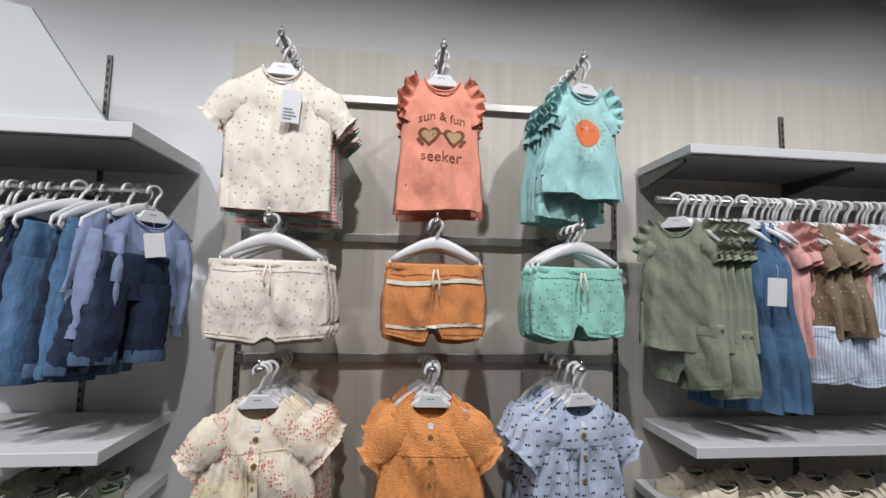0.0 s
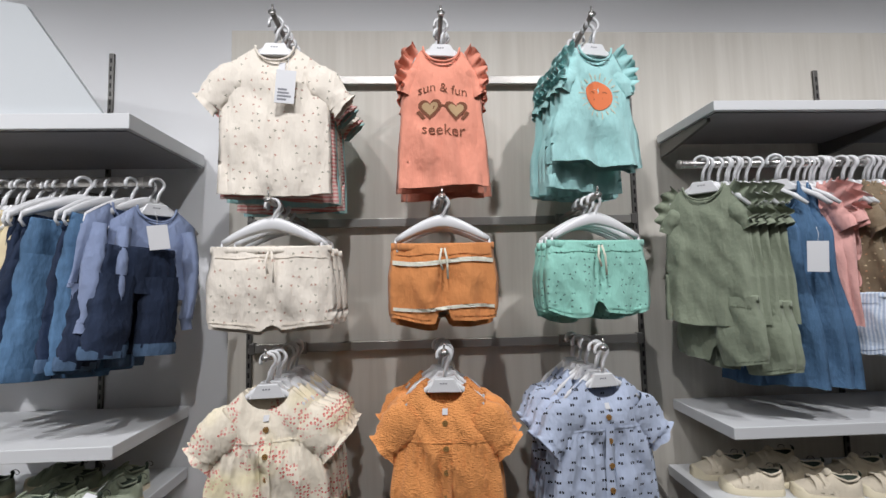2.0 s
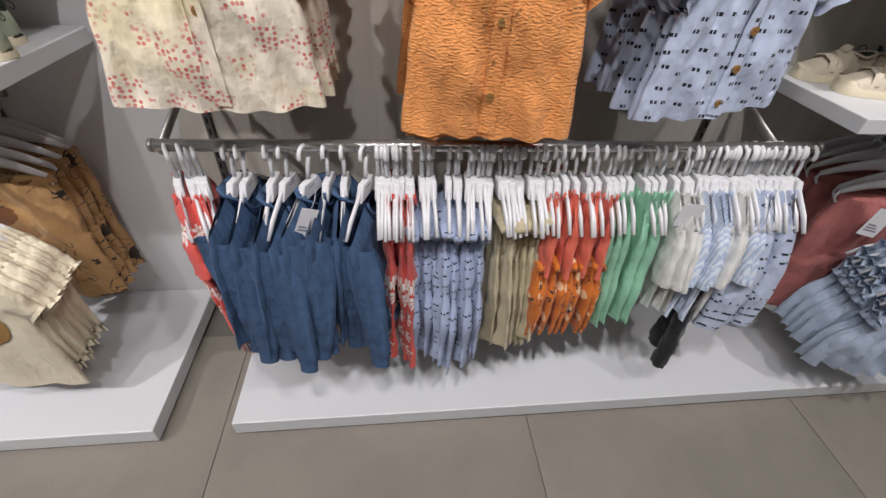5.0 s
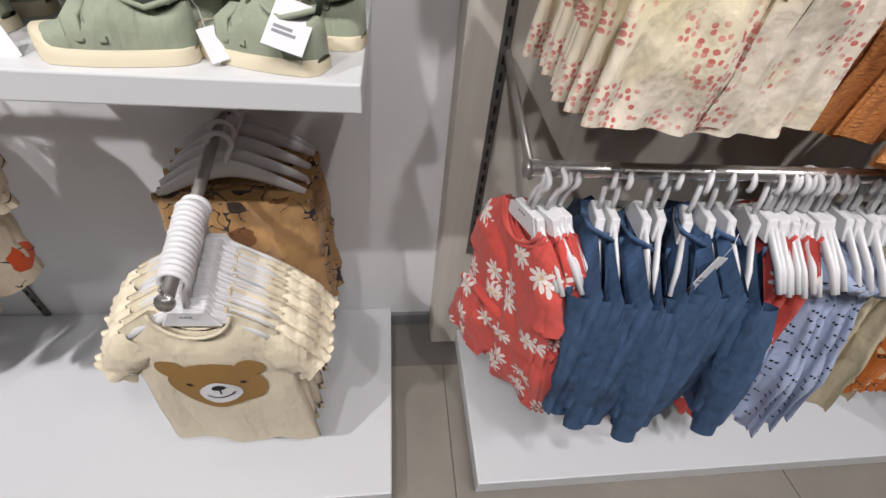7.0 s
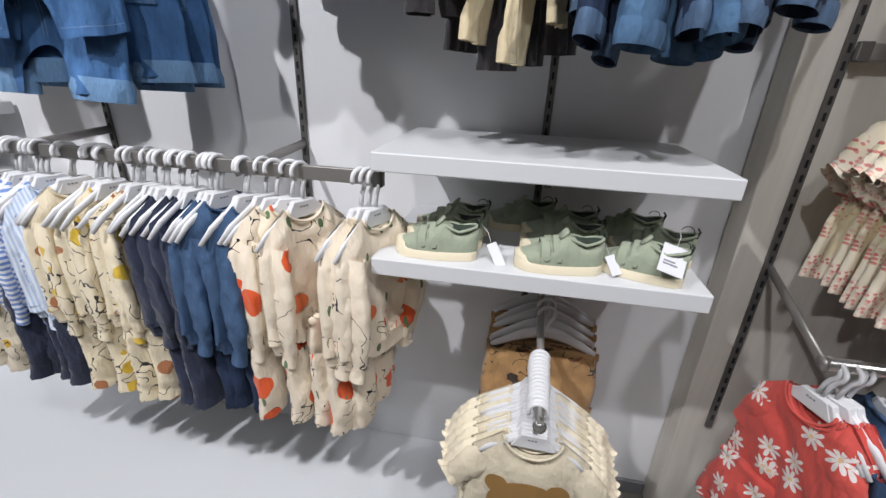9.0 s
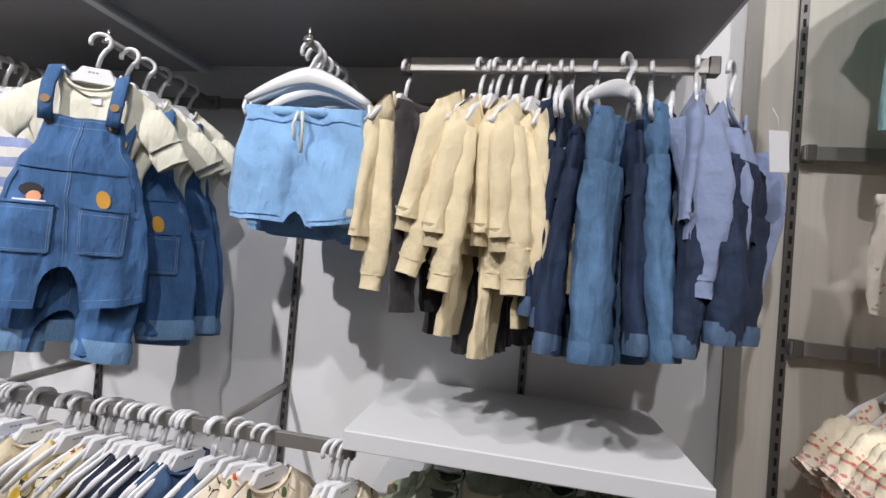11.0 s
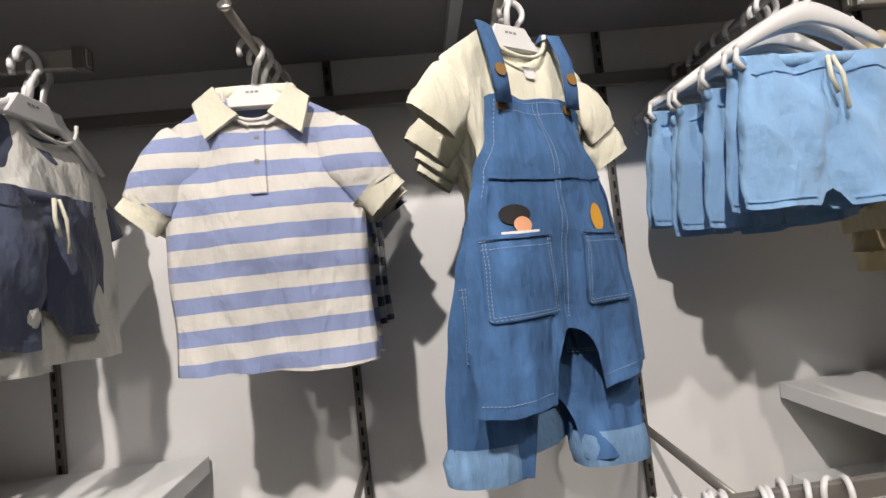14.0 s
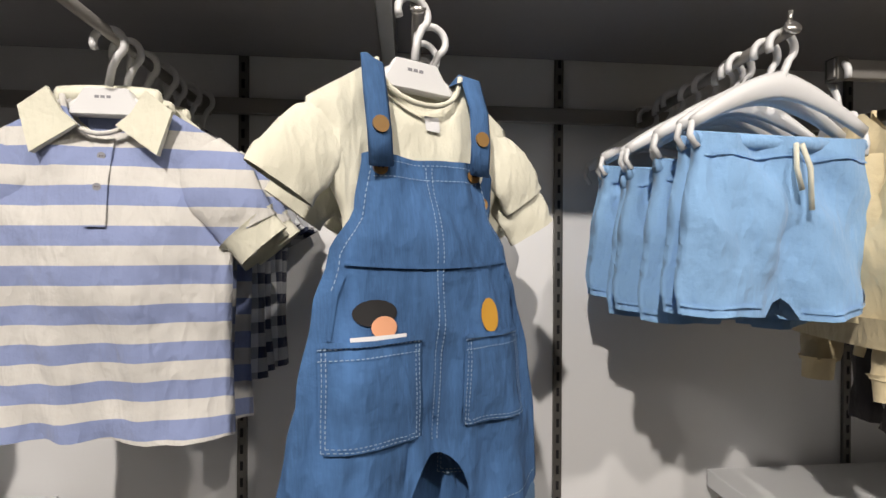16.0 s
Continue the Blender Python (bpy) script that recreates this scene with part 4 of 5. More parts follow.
for i, (mat, lab, x, strg, n) in enumerate(((F_CREAM_SPECK, "cream sweat shorts with flower sprigs and a drawstring", PX[0] - 0.008, F_CREAM_SPECK, 5), (F_OCHRE, "burnt orange sweat shorts with white bands and drawstring", PX[1] - 0.008, F_WHITE_CLOTH, 4), (F_MINT_SPECK, "mint green sprigged shorts with a white drawstring", PX[2] - 0.006, F_WHITE_CLOTH, 5))):
    sh, body = bottoms("shorts", pose(0, 0, 0), mat, lab, group="shorts on prongs", length=0.222 - 0.008 * i, waist=(0.158, 0.142, 0.145)[i], hem=(0.17, 0.152, 0.158)[i], notch=(0.012, 0.035, 0.03)[i], z0=-0.13, string=strg, seed=30 + i, folds=0.007)
    if i == 1:
        for z0, z1 in ((-0.186, -0.174), (-0.31, -0.301)):
            drape("white_band", [[(-0.138 + 0.023 * j, z0 - 0.006 * math.sin(j * 0.5)) for j in range(13)] + [(0.138 - 0.023 * j, z1 - 0.006 * math.sin((12 - j) * 0.5)) for j in range(13)]], F_WHITE_CLOTH, sh, body, 0.0042)
    stack("b%d" % i, sh, n, x, 1.29, 0.034, Z2, clip=True, turn=(4, 0, 6)[i], sway=6, swing=0.01, drop=0.03)

for i, (mat, lab, ln, hem, n, tn) in enumerate(((F_YELLOW_FLORAL, "cream cotton blouse with pink flowers and puff sleeves", 0.375, 0.17, 6, 6), (F_SEERSUCKER, "orange seersucker blouse with puff sleeves and wooden buttons", 0.425, 0.16, 4, -4), (F_BLUE_DOT, "pale blue cotton blouse with small dark dots", 0.375, 0.16, 6, 10))):
    b_, body = top("blouse", pose(0, 0, 0), mat, lab, "blouse", "puff-sleeved blouses on prongs", length=ln, sw=0.115, chest=0.132, hem=hem, neck=0.058, depth=0.052, sleeve=(0.068, 0.094, 48), puff=0.32, folds=0.008, waves=5, seed=40 + i, waist=0.66, thick=0.022, gather=0.0045, nx=56, band_r=0.0)
    drape("placket", [[(-0.014, -0.088 - ln + 0.006 + 0.05 * j) for j in range(6)] + [(0.014, -0.088 - ln + 0.256 - 0.05 * j) for j in range(6)]], mat, b_, body, 0.0035)
    zy = -0.088 - ln * 0.34
    drape("yoke_seam", [[(-0.102 + 0.017 * j, zy - 0.0022) for j in range(13)] + [(0.102 - 0.017 * j, zy + 0.0022) for j in range(13)]], mat, b_, body, 0.0022)
    drape("care_label", [rect(-0.007, 0.007, -0.166, -0.151)], M_CARD, b_, body, 0.004)
    buttons(b_, body, [(0.002 * math.sin(j), -0.186 - j * 0.062) for j in range(5 if i != 0 else 4)])
    stack("c%d" % i, b_, n + 3, PX[i] - 0.012, 1.275, 0.032, Z3, turn=tn, sway=6, swing=0.01)

# ---- round rail under the panel, garments side-on ----
YR, ZR = 1.342, 0.824
romper, _ = top("romper", pose(0, 0, 0), F_RED_DAISY, "red cotton top printed with white daisies, on a hanger", "top", "clothes on the round rail", length=0.27, sw=0.108, chest=0.118, hem=0.125, sleeve=(0.05, 0.06, 26), seed=60)
hang_row("r1", romper, 5, -0.232, -0.165, YR, ZR, -68)
sh, _ = bottoms("daisy_shorts", pose(0, 0, 0), F_RED_DAISY, "red daisy-print cotton shorts under a matching top", group="clothes on the round rail", length=0.19, z0=-0.33, seed=61)
for i in range(3):
    copy_thing(sh, pose(-0.21 + 0.022 * i, YR, ZR, 0, 0, -66 - 5 * i))
sh.matrix_world = pose(-0.225, YR, ZR, 0, 0, -58)
jacket, _ = top("denim_jacket", pose(0, 0, 0), F_DENIM_JACKET, "blue denim jacket with long sleeves, on a hanger", "jacket", "denim jackets on the round rail", length=0.36, sw=0.138, chest=0.15, hem=0.15, sleeve=(0.245, 0.082, 7), seed=62, thick=0.026, flare=0.7, folds=0.012, crease=0.012, cuff=F_DENIM_JACKET, neck=0.045)
for s in (-1, 1):
    part("collar", tube([(s * 0.014, -0.02, -0.125), (s * 0.04, -0.016, -0.104), (s * 0.05, 0.0, -0.09), (s * 0.034, 0.014, -0.09), (0, 0.018, -0.092)], [(0.007, 0.003), (0.011, 0.004), (0.011, 0.004), (0.01, 0.004), (0.01, 0.004)], 8, crumple=0.002), F_DENIM_JACKET, jacket, "folded denim collar")
hang_at(jacket, ((-0.108, YR, 0.0, 1, 3, 80), (-0.03, YR, 0.02, 3, 5, 84), (0.045, YR - 0.01, 0.0, -5, 4, 66), (0.12, YR, 0.01, 2, 2, 88)), ZR, PROTO_HANGER)
jacket2, _ = top("denim_jacket", pose(0, 0, 0), F_DENIM_JACKET, "blue denim jacket with a sleeve swinging out, on a hanger", "jacket", "denim jackets on the round rail", length=0.33, sw=0.138, chest=0.15, hem=0.155, sleeve=(0.25, 0.082, 14), seed=262, thick=0.026, flare=0.7, folds=0.012, crease=0.012, cuff=F_DENIM_JACKET, neck=0.045, rib=F_DENIM_JACKET)
hang_at(jacket2, ((-0.085, YR, 0.01, 1, 2, 86), (0.0, YR, 0.03, -4, 5, 74), (0.085, YR, 0.0, 5, 3, 82), (0.165, YR - 0.01, 0.02, -6, 4, 70)), ZR, PROTO_HANGER)
hang_row("r2b", None, 9, 0.29, 0.54, YR, ZR, 88, 3)
hang_row("r2c", None, 16, 0.98, 1.195, YR, ZR, 84, 3)
hang_row("r3", None, 5, 0.2, 0.245, YR, ZR, 88, 2)
dr, _ = top("daisy_dress", pose(0, 0, 0), F_RED_DAISY, "red daisy-print dress on a white hanger", "dress", "clothes on the round rail", length=0.47, sw=0.1, chest=0.11, hem=0.13, sleeve=None, seed=63)
hang_row("r4", dr, 3, 0.215, 0.262, YR, ZR, 92)
dr, _ = top("sundress", pose(0, 0, 0), F_BLUE_DOT_SMALL, "grey-blue dotted sundress gathered at the chest", "dress", "dresses on the round rail", length=0.40, sw=0.085, chest=0.105, hem=0.15, sleeve=None, seed=64, folds=0.016, waves=6, waist=0.74, depth=0.03, thick=0.016)
for c in dr.children:
    c.location.z = -0.07
part("neck_frill", tube([(-0.108, 0, -0.168), (-0.05, -0.004, -0.158), (0, 0.004, -0.155), (0.05, -0.004, -0.158), (0.108, 0, -0.168)], [(0.014, 0.012)] + [(0.019, 0.016)] * 3 + [(0.014, 0.012)], 18, crumple=0.012), F_BLUE_DOT_SMALL, dr, "gathered frill")
hang_row("r5", dr, 9, 0.275, 0.445, YR, ZR, 88, 5)
dr, _ = top("sundress", pose(0, 0, 0), F_KHAKI, "khaki cotton sundress gathered at the chest", "dress", "dresses on the round rail", length=0.38, sw=0.085, chest=0.1, hem=0.135, sleeve=None, seed=65, folds=0.014, waves=6, waist=0.74, depth=0.03, thick=0.014)
for c in dr.children:
    c.location.z = -0.06
part("neck_frill", tube([(-0.104, 0, -0.158), (-0.05, -0.004, -0.15), (0, 0.004, -0.147), (0.05, -0.004, -0.15), (0.104, 0, -0.158)], [(0.013, 0.011)] + [(0.018, 0.015)] * 3 + [(0.013, 0.011)], 18, crumple=0.012), F_KHAKI, dr, "gathered frill")
hang_row("r6", dr, 8, 0.46, 0.555, YR, ZR, 92, 5)
tp, _ = top("vest_top", pose(0, 0, 0), F_RED, "coral sleeveless vest top on a hanger", "top", "vests on the round rail", length=0.2, sw=0.08, chest=0.105, hem=0.12, sleeve=None, seed=66, thick=0.012)
hang_row("r7", tp, 8, 0.57, 0.715, YR, ZR, 88, 4)
sh, _ = bottoms("printed_shorts", pose(0, 0, 0), F_ORANGE_BLOT, "orange printed shorts below a matching vest", group="clothes on the round rail", length=0.24, z0=-0.25, seed=67)
rnd = random.Random(4)
for x in spread("r8", 8, 0.57, 0.715):
    copy_thing(sh, pose(x, YR, ZR, 0, 0, 88 + rnd.uniform(-5, 5)))
sh.matrix_world = pose(0.563, YR, ZR, 0, 0, 90)
tp, _ = top("vest_top", pose(0, 0, 0), F_GREEN, "leaf green strappy top on a hanger", "top", "vests on the round rail", length=0.36, sw=0.075, chest=0.105, hem=0.125, sleeve=None, seed=68, depth=0.07, thick=0.014)
hang_row("r9", tp, 7, 0.735, 0.86, YR, ZR, 85, 6)
for key, mat, lab, a, b, n, ln in (("s1", F_WHITE_SHIRT, "white cotton shirt with short sleeves, on a hanger", 0.88, 0.94, 4, 0.3), ("s2", F_PALE_BLUE, "pale blue striped shirt with short sleeves, on a hanger", 0.955, 1.01, 4, 0.34), ("s3", F_WHITE_SHIRT, "white cotton shirt with short sleeves, on a hanger", 1.025, 1.06, 3, 0.33), ("s4", F_PALE_BLUE, "pale blue striped shirt with short sleeves, on a hanger", 1.075, 1.1, 2, 0.34)):
    tp, _ = top("shirt", pose(0, 0, 0), mat, lab, "shirt", "shirts on the round rail", length=ln, sleeve=(0.1, 0.08, 20), seed=len(lab) + n, thick=0.02)
    hang_row(key, tp, n, a, b, YR, ZR, 84, 6)
tp, _ = top("long_sleeved_blouse", pose(0, 0, 0), F_BLUE_DOT, "pale blue dotted blouse with long sleeves, on a hanger", "blouse", "shirts on the round rail", length=0.34, sleeve=(0.27, 0.085, 12), seed=72, thick=0.026)
hang_row("s5", tp, 5, 1.11, 1.185, YR, ZR, 76, 8)
pn, _ = bottoms("leggings", pose(0, 0, 0), F_BLACK, "black leggings hanging low under blouses", "leggings", "clothes on the round rail", length=0.34, waist=0.07, hem=0.075, notch=0.2, z0=-0.3, seed=73)
pn.matrix_world = pose(1.04, YR - 0.05, ZR, 0, 4, 60)

# ---- white wall: flat rail with sweatshirts, leggings and jeans ----
YC, ZC = 1.44, 1.90
lg, _ = bottoms("leggings", pose(0, 0, 0), F_CHARCOAL, "charcoal jersey leggings hung with an oatmeal sweatshirt", "leggings", "sets under the canopy", length=0.40, waist=0.062, hem=0.055, notch=0.33, z0=-0.17, seed=80, thick=0.016)
hang_at(lg, ((-1.03, YC - 0.06, -0.05, -3, 2, 44), (-0.94, YC + 0.03, 0, 3, 0, 70), (-0.90, YC + 0.02, 0.03, 0, 0, 60), (-0.86, YC + 0.03, 0.02, -2, 0, 72), (-0.825, YC + 0.02, 0.0, -4, 0, 66)), ZC, None)
sw, _ = top("sweatshirt", pose(0, 0, 0), F_OATMEAL, "oatmeal sweatshirt with ribbed cuffs, on a white hanger", "sweatshirt", "sets under the canopy", length=0.27, sw=0.115, chest=0.135, hem=0.14, sleeve=(0.225, 0.085, 9), seed=81, thick=0.03, flare=1.3, cuff=F_OATMEAL, rib=F_OATMEAL)
hang_at(sw, ((-0.925, YC - 0.01, 0, 10, 2, 68), (-0.905, YC, 0.0, 7, 0, 76), (-0.89, YC - 0.01, 0.02, 5, 3, 62), (-0.865, YC, 0.0, 0, 0, 76), (-0.84, YC - 0.01, 0.01, -4, 2, 66), (-0.81, YC, 0.03, -7, 3, 58), (-0.785, YC + 0.01, 0.0, -5, 0, 76)), ZC, PROTO_HANGER)
cl, _ = bottoms("leggings", pose(0, 0, 0), F_OATMEAL, "narrow oatmeal jersey leggings under a sweatshirt", "leggings", "sets under the canopy", length=0.34, waist=0.034, hem=0.034, notch=0.3, z0=-0.22, seed=180, thick=0.01)
hang_at(cl, ((-0.90, YC - 0.04, 0, 4, 3, 62), (-0.86, YC - 0.05, 0.03, 1, 3, 56), (-0.83, YC - 0.04, -0.03, -3, 3, 64)), ZC, None)
s2, _ = top("sweatshirt", pose(0, 0, 0), F_OATMEAL, "oatmeal sweatshirt with a dark print, turned to show its side", "sweatshirt", "sets under the canopy", length=0.3, sw=0.1, chest=0.11, hem=0.12, sleeve=(0.25, 0.085, 5), seed=82, thick=0.022, flare=0.6, cuff=F_OATMEAL, rib=F_OATMEAL)
hang_at(s2, ((-1.085, YC, 0, 2, 2, 74),), ZC, PROTO_HANGER)
jn, _ = bottoms("jeans", pose(0, 0, 0), F_DENIM_DARK, "dark blue denim jeans with turned-up hems, on a clip hanger", "jeans", "jeans under the canopy", length=0.395, waist=0.092, hem=0.108, notch=0.28, z0=-0.13, seed=83, thick=0.018, cuff=F_DENIM_CUFF)
hang_at(jn, ((-0.765, YC, -0.02, 3, 3, 84), (-0.742, YC, 0.0, 2, 5, 78), (-0.695, YC, 0.05, 5, 9, 70), (-0.625, YC, 0.03, -1, 8, 82), (-0.545, YC + 0.02, 0.0, 2, 5, 72), (-0.49, YC + 0.02, -0.02, 1, 5, 68)), ZC, PROTO_CLIP)
jp, _ = bottoms("jeans", pose(0, 0, 0), F_DENIM_PALE, "faded blue denim jeans with a turned-up hem, on a hanger", "jeans", "jeans under the canopy", length=0.43, waist=0.1, hem=0.115, notch=0.3, z0=-0.13, seed=84, thick=0.026, cuff=F_DENIM_PALE)
hang_at(jp, ((-0.645, YC - 0.035, 0.01, 1, 6, 50), (-0.592, YC, 0.0, -2, 8, 76)), ZC, PROTO_CLIP)
sw, _ = top("sweatshirt", pose(0, 0, 0), F_LILAC, "powder blue sweatshirt with ribbed cuffs, beside jeans", "sweatshirt", "powder blue sets under the canopy", length=0.25, sw=0.11, chest=0.122, hem=0.127, sleeve=(0.22, 0.085, 9), seed=85, thick=0.02, flare=0.7, cuff=F_LILAC, rib=F_LILAC)
hang_at(sw, ((-0.518, YC - 0.02, 0.0, 2, 6, 72), (-0.452, YC - 0.005, 0.0, -1, 3, 50)), ZC, PROTO_HANGER)
jn, _ = bottoms("dungarees", pose(0, 0, 0), F_DENIM_NAVY, "deep indigo denim dungarees with turned-up hems", "dungarees", "powder blue sets under the canopy", length=0.3, waist=0.085, hem=0.11, notch=0.19, z0=-0.215, seed=86, thick=0.022, cuff=F_DENIM_CUFF)
hang_at(jn, ((-0.44, YC - 0.06, 0.0, 2, 4, 50), (-0.505, YC - 0.035, 0.03, 3, 6, 66)), ZC, None)
price_tag(pose(-0.405, 1.36, 1.75, 0, -8, 30), 0.05, 0.07)

# ---- prongs under the canopy: polo shirts, dungarees, blue shorts ----
ZQ = 1.897
polo, body = top("polo_shirt", pose(0, 0, 0), F_POLO, "blue and white striped polo shirt with a cream collar", "polo shirt", "polo shirts on a prong", length=0.44, sw=0.136, chest=0.153, hem=0.157, neck=0.048, depth=0.05, sleeve=(0.072, 0.1, 42), seed=90, folds=0.004, cuff=F_WHITE_CLOTH)
for s in (-1, 1):
    bm = bmesh.new()
    q = [(s * 0.056, -0.083), (s * 0.088, -0.108), (s * 0.072, -0.165), (s * 0.022, -0.128), (s * 0.04, -0.112)]
    a_ = [bm.verts.new((x, -0.024 - 0.004 * (j == 2), z)) for j, (x, z) in enumerate(q)]
    b_ = [bm.verts.new((x, -0.019, z)) for x, z in q]
    bm.faces.new(a_)
    bm.faces.new(b_[::-1])
    for i in range(5):
        bm.faces.new((a_[i], a_[(i + 1) % 5], b_[(i + 1) % 5], b_[i]))
    part("collar", bm, F_WHITE_CLOTH, polo, "cream ribbed collar", smooth=False)
part("collar_stand", tube([(0.06 * math.cos(a), -0.002 + 0.022 * math.sin(a), -0.088 + 0.012 * math.sin(a)) for a in [math.pi * i / 10 for i in range(11)]], [(0.006, 0.012)] * 11, 8, (0, 0, 1)), F_WHITE_CLOTH, polo)
drape("placket", [rect(-0.012, 0.012, -0.255, -0.138)], F_POLO, polo, body, 0.0035)
drape("care_label", [rect(-0.011, 0.011, -0.127, -0.1)], M_CARD, polo, body, -0.014)
buttons(polo, body, [(0, -0.165), (0, -0.205)], 0.005, M_INK, "small grey button")
stack("q1", polo, 3, -2.13, 1.425, 0.035, ZQ, turn=2, sway=4)
ck, _ = top("checked_shirt", pose(0, 0, 0), F_CHECK, "navy and white checked cotton shirt behind polo shirts", "shirt", "checked shirts on a prong", length=0.41, sw=0.13, chest=0.15, hem=0.158, sleeve=(0.08, 0.095, 42), seed=92)
stack("q1b", ck, 4, -2.125, 1.54, 0.034, ZQ, turn=5, sway=5, swing=0.012)


def dungarees(m, label, cuffed, seed, longer=0.0):
    """Dungarees with a narrow bib, shaped armholes and short legs parted by a round arch."""
    ob = thing("dungarees", m, label, "dungarees", "dungarees on a prong")
    zt, zl = -0.195, -0.588 - longer
    h = zt - zl

    def low(u):
        return zl + 0.088 * math.sqrt(max(0.0, 1 - (u / 0.27) ** 2)) + 0.016 * max(0.0, u) + 0.03 * max(0.0, abs(u) - 0.75)
    rows = [(0, 0.145), (0.2, 0.143), (0.4, 0.134), (0.6, 0.119), (0.73, 0.105), (0.86, 0.079), (1, 0.07)]
    body = part("body", sheet(rows, lambda u: zt + 0.004 * u * u, lambda u: zt - 0.07 * (1 - u * u), low, 0.026, nx=44, nz=40, folds=0.007, waves=3, seed=seed, closed=False, split=0.42, crease=0.0075, flare=0.35), F_DENIM_MID, ob)

    def side(z):
        return lerp_table(rows, max(0.0, min(1.0, (z - zl) / h)))
    for s in (-1, 1):
        part("strap", tube([(s * 0.058, -0.024, zt - 0.014), (s * 0.06, -0.026, zt + 0.02), (s * 0.062, -0.022, zt + 0.06), (s * 0.06, -0.01, zt + 0.1), (s * 0.05, 0.012, zt + 0.108)], (0.013, 0.0028), 8, (0, 1, 0)), F_DENIM_MID, ob)
        cx = s * 0.09
        if cuffed:
            part("leg_cuff", tube([(cx, 0, zl + 0.04), (cx, 0, zl + 0.02), (cx, 0, zl - 0.004)], [(0.055, 0.026), (0.06, 0.031), (0.058, 0.028)], 22, (0, 1, 0), cap=False, crumple=0.005), F_DENIM_TURN, ob, "paler turned-up cuff")
        w, ph = (0.05, 0.1) if s < 0 else (0.041, 0.095)
        px, pz = (-0.07 if s < 0 else 0.066, -0.428)
        drape("pocket", [[(px - w, pz + ph / 2), (px - w * 0.97, pz - ph / 2 + 0.006), (px - w * 0.85, pz - ph / 2), (px + w * 0.85, pz - ph / 2), (px + w * 0.97, pz - ph / 2 + 0.006), (px + w, pz + ph / 2)]], F_DENIM_MID, ob, body, 0.0035, cuts=4)
        st = []
        for e in (0.003, 0.0065):
            st += stitches(px - w + e, pz - ph / 2 + e, px + w - e, pz - ph / 2 + e) + stitches(px - w + e, pz - ph / 2 + e, px - w + e, pz + ph / 2) + stitches(px + w - e, pz - ph / 2 + e, px + w - e, pz + ph / 2)
        st += stitches(px - w, pz + ph / 2 - 0.014, px + w, pz + ph / 2 - 0.014) + stitches(px - w, pz + ph / 2 - 0.004, px + w, pz + ph / 2 - 0.004)
        drape("pocket_stitching", st, M_STITCH, ob, body, 0.0052, cuts=0)
        # a shadow gap along the pocket mouth: the folded edge stands off
        drape("pocket_edge", stroke([(px - w, pz + ph / 2), (px, pz + ph / 2 - 0.0015), (px + w, pz + ph / 2)], 0.005), F_DENIM_MID, ob, body, 0.0065, cuts=2)
    seam = []
    for e in (-0.003, 0.003):
        seam += stitches(e, zt - 0.008, e, zl + 0.1)
    for s in (-1, 1):
        zs = [zt - 0.004 - 0.012 * i for i in range(12)]
        for za, zb in zip(zs, zs[1:]):
            seam += stitches(s * (side(za) - 0.007), za, s * (side(zb) - 0.007), zb)
    seam += stitches(-0.062, zt - 0.006, 0.062, zt - 0.006) + stitches(-0.062, zt - 0.022, 0.062, zt - 0.022)
    drape("seam_stitching", seam, M_STITCH, ob, body, 0.0016, "pale stitching", cuts=0)
    drape("centre_seam", stroke([(0.0, zt - 0.008 - 0.02 * i) for i in range(14)], 0.006), F_DENIM_MID, ob, body, 0.0011, cuts=1)
    drape("waist_seam", stroke([(-0.094 + 0.0188 * i, zt - 0.108 - 0.006 * math.cos((i - 5) * 0.3)) for i in range(11)], 0.004), F_DENIM_MID, ob, body, 0.003, cuts=1)
    if not cuffed:
        for s in (-1, 1):
            us = [s * (0.3 + 0.065 * i) for i in range(11)]
            drape("hem_stitching", sum((stitches(ua * 0.15, low(ua) + 0.016, ub * 0.15, low(ub) + 0.016) for ua, ub in zip(us, us[1:])), []), M_STITCH, ob, body, 0.0018, cuts=0)
    for s in (-1, 1):
        drape("hip_opening", stroke([(s * (side(z) - 0.012), z) for z in (-0.315, -0.335, -0.355, -0.375)], 0.005), F_DENIM_MID, ob, body, 0.002, cuts=1)
    buttons(ob, body, [(-0.056, zt - 0.013), (0.056, zt - 0.013)], 0.0078)
    for s in (-1, 1):
        part("strap_button", tube([(s * 0.06, -0.028, zt + 0.026), (s * 0.06, -0.0305, zt + 0.026)], 0.0085, 14), M_BUTTON, ob, "small brown wooden button", smooth=False)
    # plain printed shapes above the pockets
    c = -0.062
    drape("dark_print", [oval(c - 0.004, -0.352, 0.022, 0.013)], M_BLACK, ob, body, 0.002, "plain dark oval print")
    drape("peach_print", [oval(c + 0.004, -0.366, 0.013, 0.011)], M_PEACH, ob, body, 0.0032)
    drape("white_print", [rect(c - 0.03, c + 0.026, -0.379, -0.373)], M_CARD, ob, body, 0.0042)
    c = 0.062
    drape("mustard_print", [oval(c, -0.362, 0.012, 0.019, 14, 0.2)], M_MUSTARD, ob, body, 0.002, "plain mustard oval print")
    return ob


